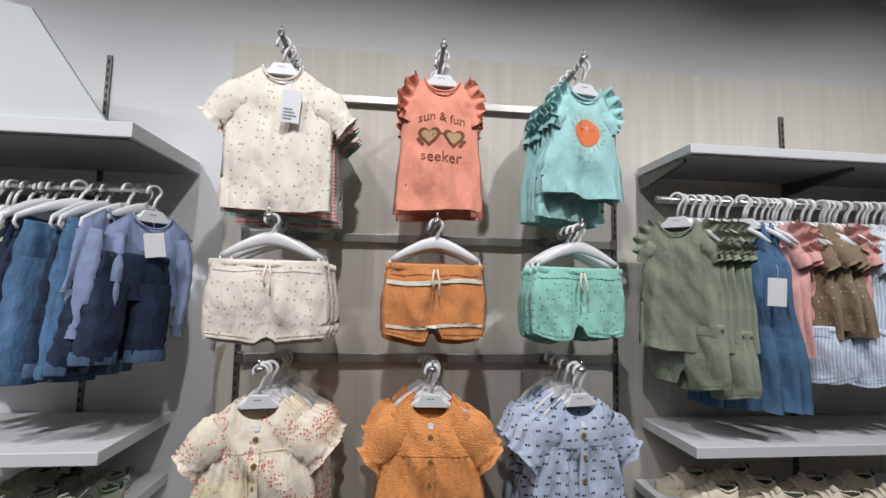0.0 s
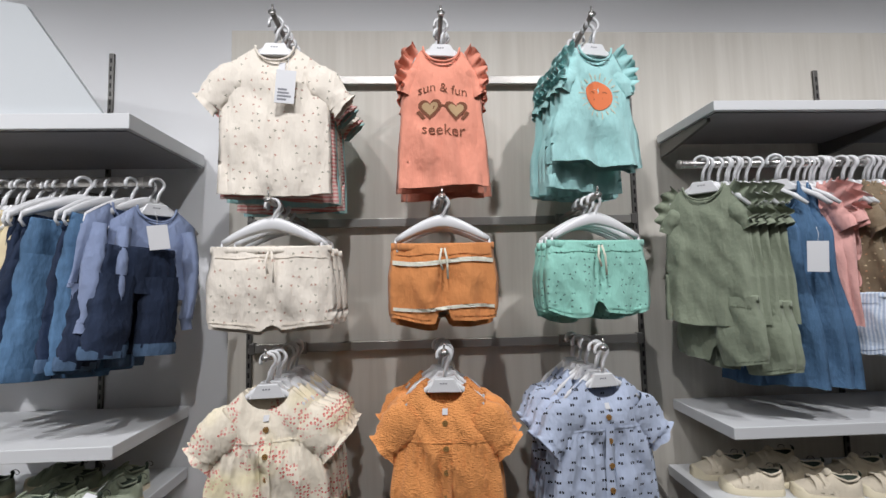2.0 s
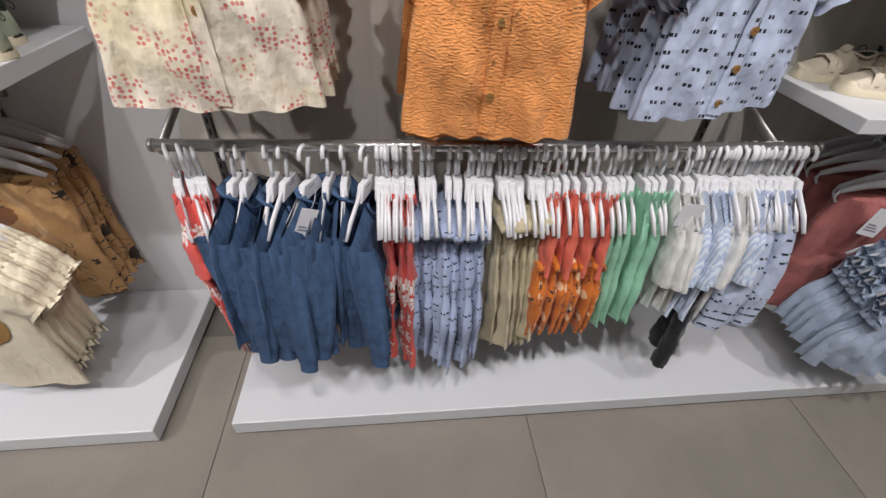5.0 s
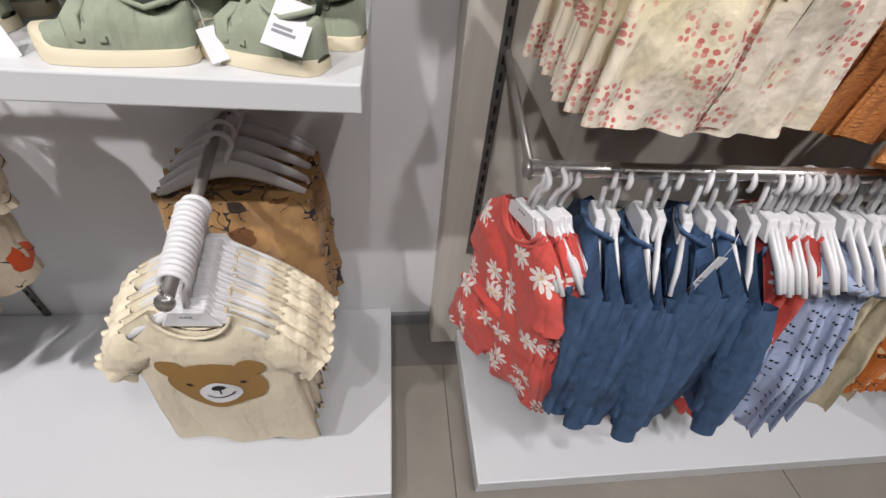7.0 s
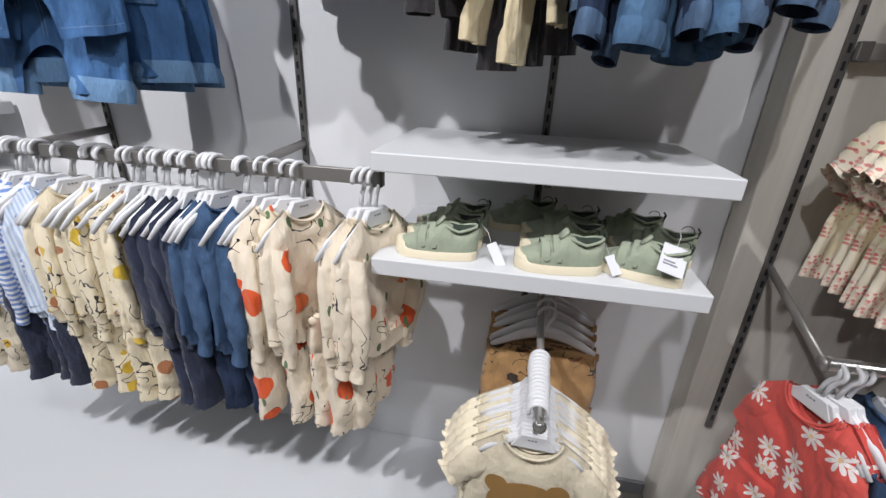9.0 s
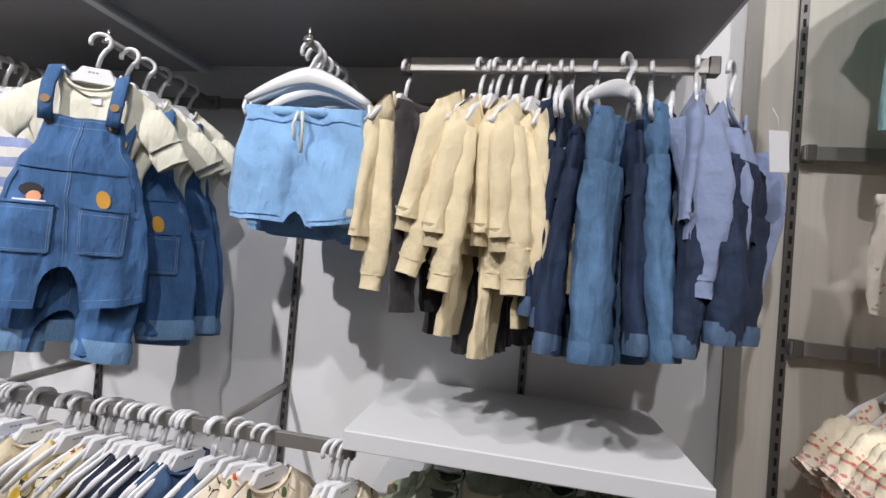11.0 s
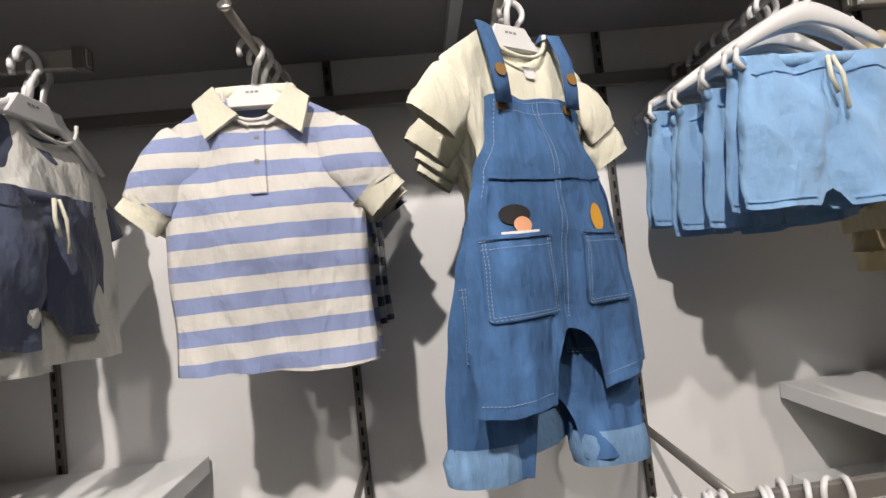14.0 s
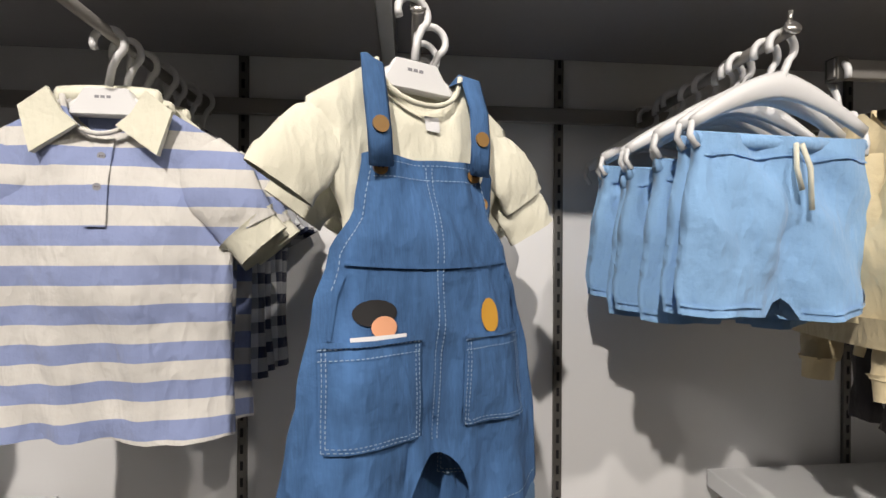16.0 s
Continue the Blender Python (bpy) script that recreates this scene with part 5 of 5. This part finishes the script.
dg = dungarees(pose(0, 0, 0), "blue denim dungarees with buttoned bib and patch pockets", False, 95)
dg2 = dungarees(pose(0, 0, 0), "blue denim dungarees with paler turned-up legs behind another pair", True, 97, 0.03)
wt, _ = top("t_shirt", pose(0, 0, 0), F_WHITE_CLOTH, "off-white jersey t-shirt worn under denim dungarees", "t-shirt", "off-white tees on a prong", length=0.22, sw=0.122, chest=0.108, hem=0.09, sleeve=(0.044, 0.07, 50), seed=96, thick=0.011, crease=0.006, folds=0.003, flute=0.2)
drape("care_label", [rect(0.004, 0.022, -0.158, -0.14)], M_CARD, wt, wt.children[0], 0.003)
for i in range(6):
    tn = (25, 12, 32, 20, 28, 24)[i]
    m = pose(-1.734 + (0, 0.022, 0.02, 0.016, 0.02, 0.015)[i], 1.318 + 0.048 * i, ZQ + (0.008, 0, 0, 0, 0, 0)[i], (-4, -4, -3.5, -3, -2, -2)[i], (0, 4, -1, 1, 0, 1)[i], tn)
    m2 = m @ pose(0, 0, (0, -0.058, -0.03, -0.045, -0.03, -0.04)[i])
    shirt = m @ pose(0, 0.01, (0, -0.022, -0.01, -0.02, 0, -0.02)[i])
    if i == 0:
        dg.matrix_world, wt.matrix_world = m, shirt
    else:
        copy_thing(wt, shirt)
        if i == 1:
            dg2.matrix_world = m2
        else:
            copy_thing(dg2, m2)
    copy_thing(PROTO_HANGER, m @ pose(0, 0.014, 0))

sh, body = bottoms("shorts", pose(0, 0, 0), F_SKY, "sky blue sweat shorts with a cream drawstring", group="sky blue shorts on a prong", length=0.235, waist=0.128, hem=0.15, notch=0.024, z0=-0.133, string=F_WHITE_CLOTH, seed=98, folds=0.01, waves=2, crease=0.012)
drape("brand_patch", [rect(0.108, 0.128, -0.345, -0.33)], M_CARD, sh, body, 0.002, "tiny white woven patch")
stack("q3", sh, 10, -1.263, 1.352, 0.03, ZQ, clip=True, turn=4, sway=5, swing=0.01, drop=0.032)

# ---- flat rail with baby clothes ----
YF, ZF = 1.382, 1.11
sets = ((F_BW_PRINT, "cream jersey top with dark animal print, on a hanger", F_BW_PRINT, -2.3, -2.08, 6), (F_BLUE_STRIPE, "blue and white striped jersey top, on a hanger", F_NAVY_DARK, -2.02, -1.95, 3), (F_PALE_BLUE, "pale blue cotton shirt on a white hanger", F_NAVY_DARK, -1.92, -1.87, 2),
        (F_LEMON, "cream sweatshirt with yellow print, on a hanger", F_LEMON, -1.83, -1.66, 5), (F_NAVY_DARK, "dark navy sweatshirt on a white hanger", F_NAVY_DARK, -1.6, -1.53, 3), (F_DENIM_JACKET, "blue denim shirt on a white hanger", F_DENIM_DARK, -1.5, -1.42, 3),
        (F_ANIMAL, "cream jersey top with orange fruit print, on a hanger", F_ANIMAL, -1.13, -1.36, 6))
for i, (mat, lab, mat2, a, b, n) in enumerate(sets):
    tp, _ = top("infant_shirt", pose(0, 0, 0), mat, lab, "top", "baby tops on the flat rail", length=0.3, sw=0.105, chest=0.12, hem=0.125, neck=0.045, depth=0.03, sleeve=(0.21, 0.082, 10), seed=110 + i, thick=0.026, flare=0.9, cuff=mat, rib=mat)
    if mat == F_ANIMAL:
        for cx, cz, rx, rz in ((-0.05, -0.3, 0.026, 0.022), (0.06, -0.23, 0.02, 0.024)):
            drape("fruit_print", [oval(cx, cz, rx, rz)], M_SUN, tp, tp.children[0], 0.003, "plain orange fruit shape", 1)
    if mat == F_ANIMAL:
        for j, (x, tn) in enumerate(((-1.31, 34), (-1.345, 52), (-1.285, 62), (-1.135, 56), (-1.12, 66), (-1.15, 60))):
            m = pose(x, YF - 0.004 * j, ZF, 0, 1 - j % 3, tn)
            copy_thing(PROTO_HANGER, m)
            if j:
                copy_thing(tp, m)
            else:
                tp.matrix_world = m
    else:
        hang_row("v%d" % i, tp, n, a, b, YF, ZF, 62, 9)
    pn, _ = bottoms("infant_trousers", pose(0, 0, 0), mat2, "soft jersey baby trousers hung below a matching top", "trousers", "baby trousers on the flat rail", length=0.3, waist=0.085, hem=0.09, notch=0.18, z0=-0.32, seed=130 + i, thick=0.024)
    rr = random.Random(i)
    first = True
    for x in spread("w%d" % i, n, a + 0.01, b + 0.01):
        m = pose(x, YF + rr.uniform(-0.02, 0.02), ZF, 0, 0, 72 + rr.uniform(-9, 9))
        if first:
            pn.matrix_world = m
            first = False
        else:
            copy_thing(pn, m)
hang_row("vh", None, 26, -2.33, -1.4, YF, ZF, 68, 6)

# ---- waterfall arm: bear tees in front of tan trousers ----
tee, body = top("bear_t_shirt", pose(0, 0, 0), F_BEIGE, "beige jersey t-shirt with a brown bear face", "t-shirt", "bear tees on the waterfall arm", length=0.43, sw=0.125, chest=0.135, hem=0.152, neck=0.06, depth=0.045, sleeve=(0.052, 0.07, 46), puff=0.1, seed=140, folds=0.006, waves=2, crease=0.004)
BEAR = -0.275
drape("bear_print", [oval(0, BEAR, 0.084, 0.074, 26), oval(-0.066, BEAR + 0.056, 0.025, 0.026, 14), oval(0.066, BEAR + 0.056, 0.025, 0.024, 14)], M_TAN, tee, body, 0.003, "brown bear face")
drape("muzzle_print", [oval(0, BEAR - 0.022, 0.036, 0.034, 18)], M_CARD, tee, body, 0.0045)
face = [oval(0, BEAR - 0.004, 0.012, 0.008), oval(-0.045, BEAR + 0.012, 0.005, 0.005, 10), oval(0.045, BEAR + 0.012, 0.005, 0.005, 10)] + stroke([(0, BEAR - 0.008), (0, BEAR - 0.024)], 0.003) + stroke([(0.022 * math.cos(a), BEAR - 0.022 + 0.012 * math.sin(a)) for a in [math.pi + math.pi * i / 8 for i in range(9)]], 0.003)
drape("nose_print", face[:1], M_BLACK, tee, body, 0.006, cuts=0)
drape("eye_print", face[1:2], M_BLACK, tee, body, 0.006, cuts=0)
drape("eye_print", face[2:3], M_BLACK, tee, body, 0.006, cuts=0)
drape("mouth_print", face[3:], M_BLACK, tee, body, 0.006, cuts=0)
stack("x1", tee, 1, -0.752, 1.262, 0.02, 0.69, turn=-2)
t2, _ = top("t_shirt", pose(0, 0, 0), F_BEIGE_LIGHT, "pale beige jersey t-shirt stacked behind a bear tee", "t-shirt", "bear tees on the waterfall arm", length=0.40, sw=0.13, chest=0.15, hem=0.152, sleeve=(0.06, 0.072, 44), puff=0.25, seed=141)
stack("xh", None, 14, -0.752, 1.258, 0.0085, 0.69, 0.003, turn=-2, sway=0.5, swing=0.0005, loose=0.02)
stack("x2", t2, 12, -0.752, 1.278, 0.0098, 0.694, 0.003, turn=-2, sway=1.2, swing=0.002, loose=0.03)
pn, _ = bottoms("trousers", pose(0, 0, 0), F_BROWN_PRINT, "tan jersey trousers with dark animal print, on clip hangers", "trousers", "tan trousers on the waterfall arm", length=0.4, waist=0.14, hem=0.15, notch=0.2, z0=-0.12, seed=143)
stack("x3", pn, 5, -0.735, 1.5, 0.03, 0.775, 0.007, clip=True, turn=3, sway=4)

# ---- far bay: navy sets ----
sh, _ = bottoms("shorts", pose(0, 0, 0), F_NAVY, "slate navy jersey shorts with white cords, on a hanger", group="navy sets under the canopy", length=0.23, waist=0.11, hem=0.135, notch=0.05, z0=-0.22, string=F_WHITE_CLOTH, seed=150, thick=0.03)
hang_row("y1", sh, 8, -2.5, -2.95, YC - 0.02, ZC, 90, 8)
tp, _ = top("t_shirt", pose(0, 0, 0), F_NAVY, "slate navy jersey t-shirt with short sleeves, on a hanger", "t-shirt", "navy sets under the canopy", length=0.22, sw=0.115, chest=0.12, hem=0.125, sleeve=(0.09, 0.085, 30), seed=151, thick=0.025)
hang_row("y2", tp, 8, -2.53, -2.97, YC, ZC, 92, 8)
tp, _ = top("vest_top", pose(0, 0, 0), F_WHITE_SHIRT, "white sleeveless jersey vest hung behind navy shorts", "vest", "navy sets under the canopy", length=0.4, sw=0.1, chest=0.12, hem=0.13, sleeve=None, seed=152, thick=0.018)
hang_row("y3", tp, 9, -2.47, -2.96, YC + 0.01, ZC, 90, 7)
tp, _ = top("sweatshirt", pose(0, 0, 0), F_RUST, "rust brown jersey sweatshirt in the far bay", "sweatshirt", "rust sweatshirts", length=0.3, sleeve=(0.2, 0.08, 14), seed=153, thick=0.03)
hang_row("y4", tp, 5, -3.1, -3.5, 1.40, 1.62, 64, 8)
sh, _ = bottoms("shorts", pose(0, 0, 0), F_RUST, "rust brown jersey shorts hung below navy sets", group="navy sets under the canopy", length=0.22, waist=0.1, hem=0.125, z0=-0.44, seed=155, thick=0.03)
hang_row("y6", sh, 5, -2.72, -2.96, YC, ZC, 74, 8)
bar("flat_clothes_rail", -3.9, -3.04, 1.40, 1.615, False, "flat steel clothes rail in the far bay", WALL - 0.01, (-3.32,))
pn, _ = bottoms("jeans", pose(0, 0, 0), F_DENIM_NAVY, "deep indigo jeans in the far bay", "jeans", "far jeans", length=0.4, notch=0.25, z0=-0.14, seed=154)
hang_row("y5", pn, 6, -3.1, -3.6, 1.42, 1.2, 66, 8, clip=True)
bar("flat_clothes_rail", -3.9, -3.04, 1.42, 1.195, False, "flat steel clothes rail in the far bay", WALL - 0.01, (-3.32,))

# ---- right bay under the canopy ----
YG, ZG = 1.38, 1.932
tp, _ = top("frill_top", pose(0, 0, 0), F_OLIVE, "sage olive jersey top with frilled shoulders, on a hanger", "top", "olive tops under the canopy", length=0.415, sw=0.1, chest=0.11, hem=0.124, sleeve=(0.03, 0.05, 40), frill=1, seed=160, thick=0.02)
tp.matrix_world = pose(1.205, YG - 0.02, ZG, 0, 0, -42)
copy_thing(PROTO_HANGER, tp.matrix_world)
for x, tn in ((1.238, -62), (1.268, -68), (1.3, -72), (1.33, -70), (1.358, -74)):
    copy_thing(tp, pose(x, YG, ZG, 0, 0, tn))
    copy_thing(PROTO_HANGER, pose(x, YG, ZG, 0, 0, tn))
pn, _ = bottoms("shorts", pose(0, 0, 0), F_OLIVE, "sage olive jersey shorts under a frilled top", group="olive tops under the canopy", length=0.2, z0=-0.42, seed=161, thick=0.03)
hang_row("z1", pn, 4, 1.24, 1.34, YG, ZG, -66, 8)
dr, _ = top("pinafore", pose(0, 0, 0), F_DENIM_PALE, "blue denim pinafore dress with a patch pocket", "dress", "denim pinafores under the canopy", length=0.6, sw=0.066, chest=0.1, hem=0.135, sleeve=None, seed=162, depth=0.1, neck=0.05, thick=0.03)
drape("pocket", [rect(-0.055, 0.055, -0.585, -0.48)], F_DENIM_PALE, dr, dr.children[0], 0.004, cuts=3)
dr.matrix_world = pose(1.43, YG - 0.03, ZG, 0, 0, -34)
copy_thing(PROTO_HANGER, dr.matrix_world)
for x, tn in ((1.395, -58), (1.465, -52), (1.495, -60)):
    copy_thing(dr, pose(x, YG, ZG, 0, 0, tn))
    copy_thing(PROTO_HANGER, pose(x, YG, ZG, 0, 0, tn))
for i, (mat, lab, a, b, n, ln) in enumerate(((F_PINK, "rose pink cotton top with frilled shoulders", 1.525, 1.575, 3, 0.44), (F_BROWN_FLOWER, "brown floral cotton blouse with puff sleeves", 1.62, 1.71, 4, 0.36), (F_PINK, "rose pink cotton top with frilled shoulders", 1.74, 1.76, 2, 0.34), (F_PALE_BLUE, "pale blue cotton dress with short puff sleeves", 1.79, 2.3, 12, 0.46))):
    slim = mat == F_PINK
    tp, _ = top("frill_top" if slim else "blouse", pose(0, 0, 0), mat, lab, "top", "girls' tops under the canopy", length=ln, sw=0.1, chest=0.105 if slim else 0.118, hem=0.11 if slim else 0.145, sleeve=(0.04, 0.06, 40), frill=1 if slim else 0, puff=0.0 if slim else 0.4, seed=170 + i, thick=0.026, folds=0.01, flare=0.4)
    hang_row("zz%d" % i, tp, n, a, b, YG, ZG, -66, 12)
hang_row("zh", None, 14, 1.53, 2.3, YG, ZG, -70, 6)
pn, _ = bottoms("bloomers", pose(0, 0, 0), F_PALE_BLUE, "pale blue cotton bloomers hung under pink tops", "bloomers", "girls' tops under the canopy", length=0.17, z0=-0.42, seed=178, thick=0.035)
hang_row("zb", pn, 6, 1.62, 1.9, YG, ZG, -64, 8)
price_tag(pose(1.44, 1.24, 1.66, 0, 3, -20), 0.05, 0.085)

# ---- right bay below the shelves ----
pn, _ = bottoms("trousers", pose(0, 0, 0), F_DUSTY, "dusty pink jersey trousers on clip hangers", "trousers", "pink trousers under the shelf", length=0.42, waist=0.13, hem=0.14, notch=0.2, z0=-0.13, seed=180)
stack("k1", pn, 6, 1.56, 1.36, 0.035, 0.78, 0.006, clip=True, turn=-20, sway=6, swing=0.012)
price_tag(pose(1.50, 1.31, 0.66, 0, 6, -20), 0.045, 0.085, 3)
dr, _ = top("muslin_dress", pose(0, 0, 0), F_GREYBLUE, "pale grey-blue muslin dress with frilled straps", "dress", "muslin dresses on the waterfall arm", length=0.33, sw=0.09, chest=0.11, hem=0.17, sleeve=(0.03, 0.05, 40), frill=2, seed=182, waist=0.66, folds=0.014, waves=7)
stack("k2", dr, 6, 1.60, 1.13, 0.03, 0.62, 0.01, turn=-18, sway=6)
price_tag(pose(1.62, 1.09, 0.4, 0, 8, -15), 0.05, 0.07)
price_tag(pose(0.885, 1.24, 0.735, 0, 4, 0), 0.055, 0.06)
price_tag(pose(0.06, 1.24, 0.735, 0, 24, 20), 0.035, 0.075, 2)


# ---- shoes ----
def shoe(m, upper, label, group, length=0.15):
    ob = thing("shoe", m, label, "shoe", group)
    k = length / 0.15

    def half(t):
        return (0.022 + 0.011 * math.sin(math.pi * min(1, t * 0.9)) + 0.004 * t) * (1 - max(0, (t - 0.84) / 0.16) ** 2 * 0.55) * (1 - max(0, (0.1 - t) / 0.1) ** 2 * 0.35)

    def loft(z0f, z1f, inset, n=16, arch=1.0):
        bm, rings = bmesh.new(), []
        for i in range(n + 1):
            t = i / n
            x, w = (t - 0.5) * length, (half(t) - inset) * k
            z0, z1 = z0f(t) * k, z1f(t) * k
            ring = []
            for j in range(13):
                a = math.pi * j / 12
                ring.append(bm.verts.new((x, -w * math.cos(a), z0 + (z1 - z0) * math.sin(a) ** (0.45 * arch))))
            rings.append(ring)
        for p, q in zip(rings, rings[1:]):
            for j in range(12):
                bm.faces.new((p[j], p[j + 1], q[j + 1], q[j]))
        bm.faces.new(rings[0])
        bm.faces.new(rings[-1][::-1])
        return bm

    def rise(t):
        if t < 0.36:
            return 0.06 - 0.011 * math.sin(math.pi * t / 0.36)
        if t < 0.44:
            return 0.06 + 0.006 * (t - 0.36) / 0.08
        return 0.066 - 0.037 * min(1.0, (t - 0.44) / 0.46) ** 0.8
    part("sole", loft(lambda t: 0.0, lambda t: 0.0175 + 0.004 * max(0, t - 0.75) * 4, 0.0, arch=0.35), M_RUBBER, ob, "thick cream rubber sole")
    part("upper", loft(lambda t: 0.014, rise, 0.0035, arch=1.5), upper, ob)
    part("toe_cap", loft(lambda t: 0.015, lambda t: 0.012 + 0.017 * max(0.0, min(1.0, (t - 0.8) / 0.08)), 0.002), M_RUBBER, ob)
    bm = bmesh.new()
    ring = [bm.verts.new((k * (-0.042 + 0.03 * math.cos(a)), k * 0.0165 * math.sin(a), k * (0.0535 + 0.007 * abs(math.cos(a))))) for a in [2 * math.pi * i / 18 for i in range(18)]]
    inner = [bm.verts.new((v.co.x * 0.9 - 0.004 * k, v.co.y * 0.75, v.co.z - 0.002 * k)) for v in ring]
    for i in range(18):
        bm.faces.new((ring[i], ring[(i + 1) % 18], inner[(i + 1) % 18], inner[i]))
    bm.faces.new(inner)
    part("lining", bm, M_LACE, ob, "dark lining")
    part("ankle_rim", tube([(k * (-0.042 + 0.031 * math.cos(a)), k * 0.0185 * math.sin(a), k * (0.052 + 0.009 * abs(math.cos(a)))) for a in [2 * math.pi * i / 20 for i in range(21)]], 0.0028 * k, 7), upper, ob)
    for x, w in ((0.004, 0.0088), (0.024, 0.0085)):
        pts = [(x * k, -0.031 * k, 0.022 * k), (x * k, -0.026 * k, 0.043 * k), ((x + 0.001) * k, 0, (0.0605 - x * 0.42) * k), (x * k, 0.026 * k, 0.043 * k), (x * k, 0.031 * k, 0.022 * k)]
        part("strap", tube(pts, (w * k, 0.0025 * k), 8, (0.02, 0, 1)), upper, ob, "touch-fastening strap")
    part("tag_string", tube([(-0.058 * k + 0.009 * math.cos(w) - 0.0016 * w, -0.024 * k - 0.001 * w, 0.06 * k + 0.008 * math.sin(w)) for w in [0.4 * i for i in range(15)]], 0.0009, 5), M_BLACK, ob, "black tag string")
    part("tongue", tube([(0.0 * k, 0, 0.058 * k), (-0.007 * k, 0, 0.066 * k), (-0.011 * k, 0, 0.0715 * k)], [(0.0135 * k, 0.004 * k), (0.0145 * k, 0.004 * k), (0.012 * k, 0.003 * k)], 12, (1, 0, 0.3)), upper, ob, "raised tongue")
    part("heel_tab", tube([(-0.073 * k, 0, 0.054 * k), (-0.077 * k, 0, 0.068 * k), (-0.073 * k, 0, 0.073 * k)], (0.006 * k, 0.002), 8), M_LACE, ob)
    return ob


ZS = 0.9495
sage = shoe(pose(-0.99, 1.365, ZS, 0, 0, 180), F_SAGE, "sage green canvas shoe with straps and cream sole", "sage shoes on the shelf", 0.165)
for x, y, r in ((-0.985, 1.43, 178), (-0.98, 1.50, 183), (-0.75, 1.36, 182), (-0.74, 1.44, 178), (-0.74, 1.52, 186), (-0.83, 1.575, 180), (-0.598, 1.372, 156), (-0.56, 1.455, 165), (-0.60, 1.54, 172)):
    copy_thing(sage, pose(x, y, ZS, 0, 0, r))
price_tag(pose(-0.545, 1.35, 1.02, -50, 14, -10), 0.045, 0.06, 2)
price_tag(pose(-0.88, 1.36, 0.985, -35, -22, 20), 0.02, 0.05)
price_tag(pose(-0.655, 1.36, 0.985, -40, -12, 25), 0.02, 0.04)
ZT = 0.9265
cream = shoe(pose(1.32, 1.40, ZT, 0, 0, 165), F_SAND, "cream canvas shoe with straps and pale sole", "cream shoes on the shelf", 0.165)
for x, y, r in ((1.29, 1.50, 172), (1.5, 1.345, 160), (1.48, 1.43, 168), (1.47, 1.52, 174), (1.69, 1.34, 162), (1.68, 1.44, 170), (1.88, 1.345, 163), (1.87, 1.45, 168), (2.06, 1.35, 165), (2.25, 1.35, 163)):
    copy_thing(cream, pose(x, y, ZT, 0, 0, r))

# the two patterns that the hangers were copied from take their own places on a rail
PROTO_HANGER.matrix_world = pose(0.192, YR, ZR, 0, 0, 90)
PROTO_CLIP.matrix_world = pose(-1.263, 1.66, ZQ, 0, 0, 3)

# ---- floor tiles ----
slab = bpy.data.meshes.new("tile")
bm = block(-0.4488, 0.4488, -0.4488, 0.4488, -0.008, 0.0, 0.001)
bm.to_mesh(slab)
bm.free()
slab.materials.append(M_FLOOR)
ground = bpy.data.objects["floor"]
for i in range(10):
    for j in range(6):
        t = new("tile", slab)
        t.location = (-4.335 + 0.9 * i, -3.42 + 0.9 * j, 0.0)
        t.parent = ground
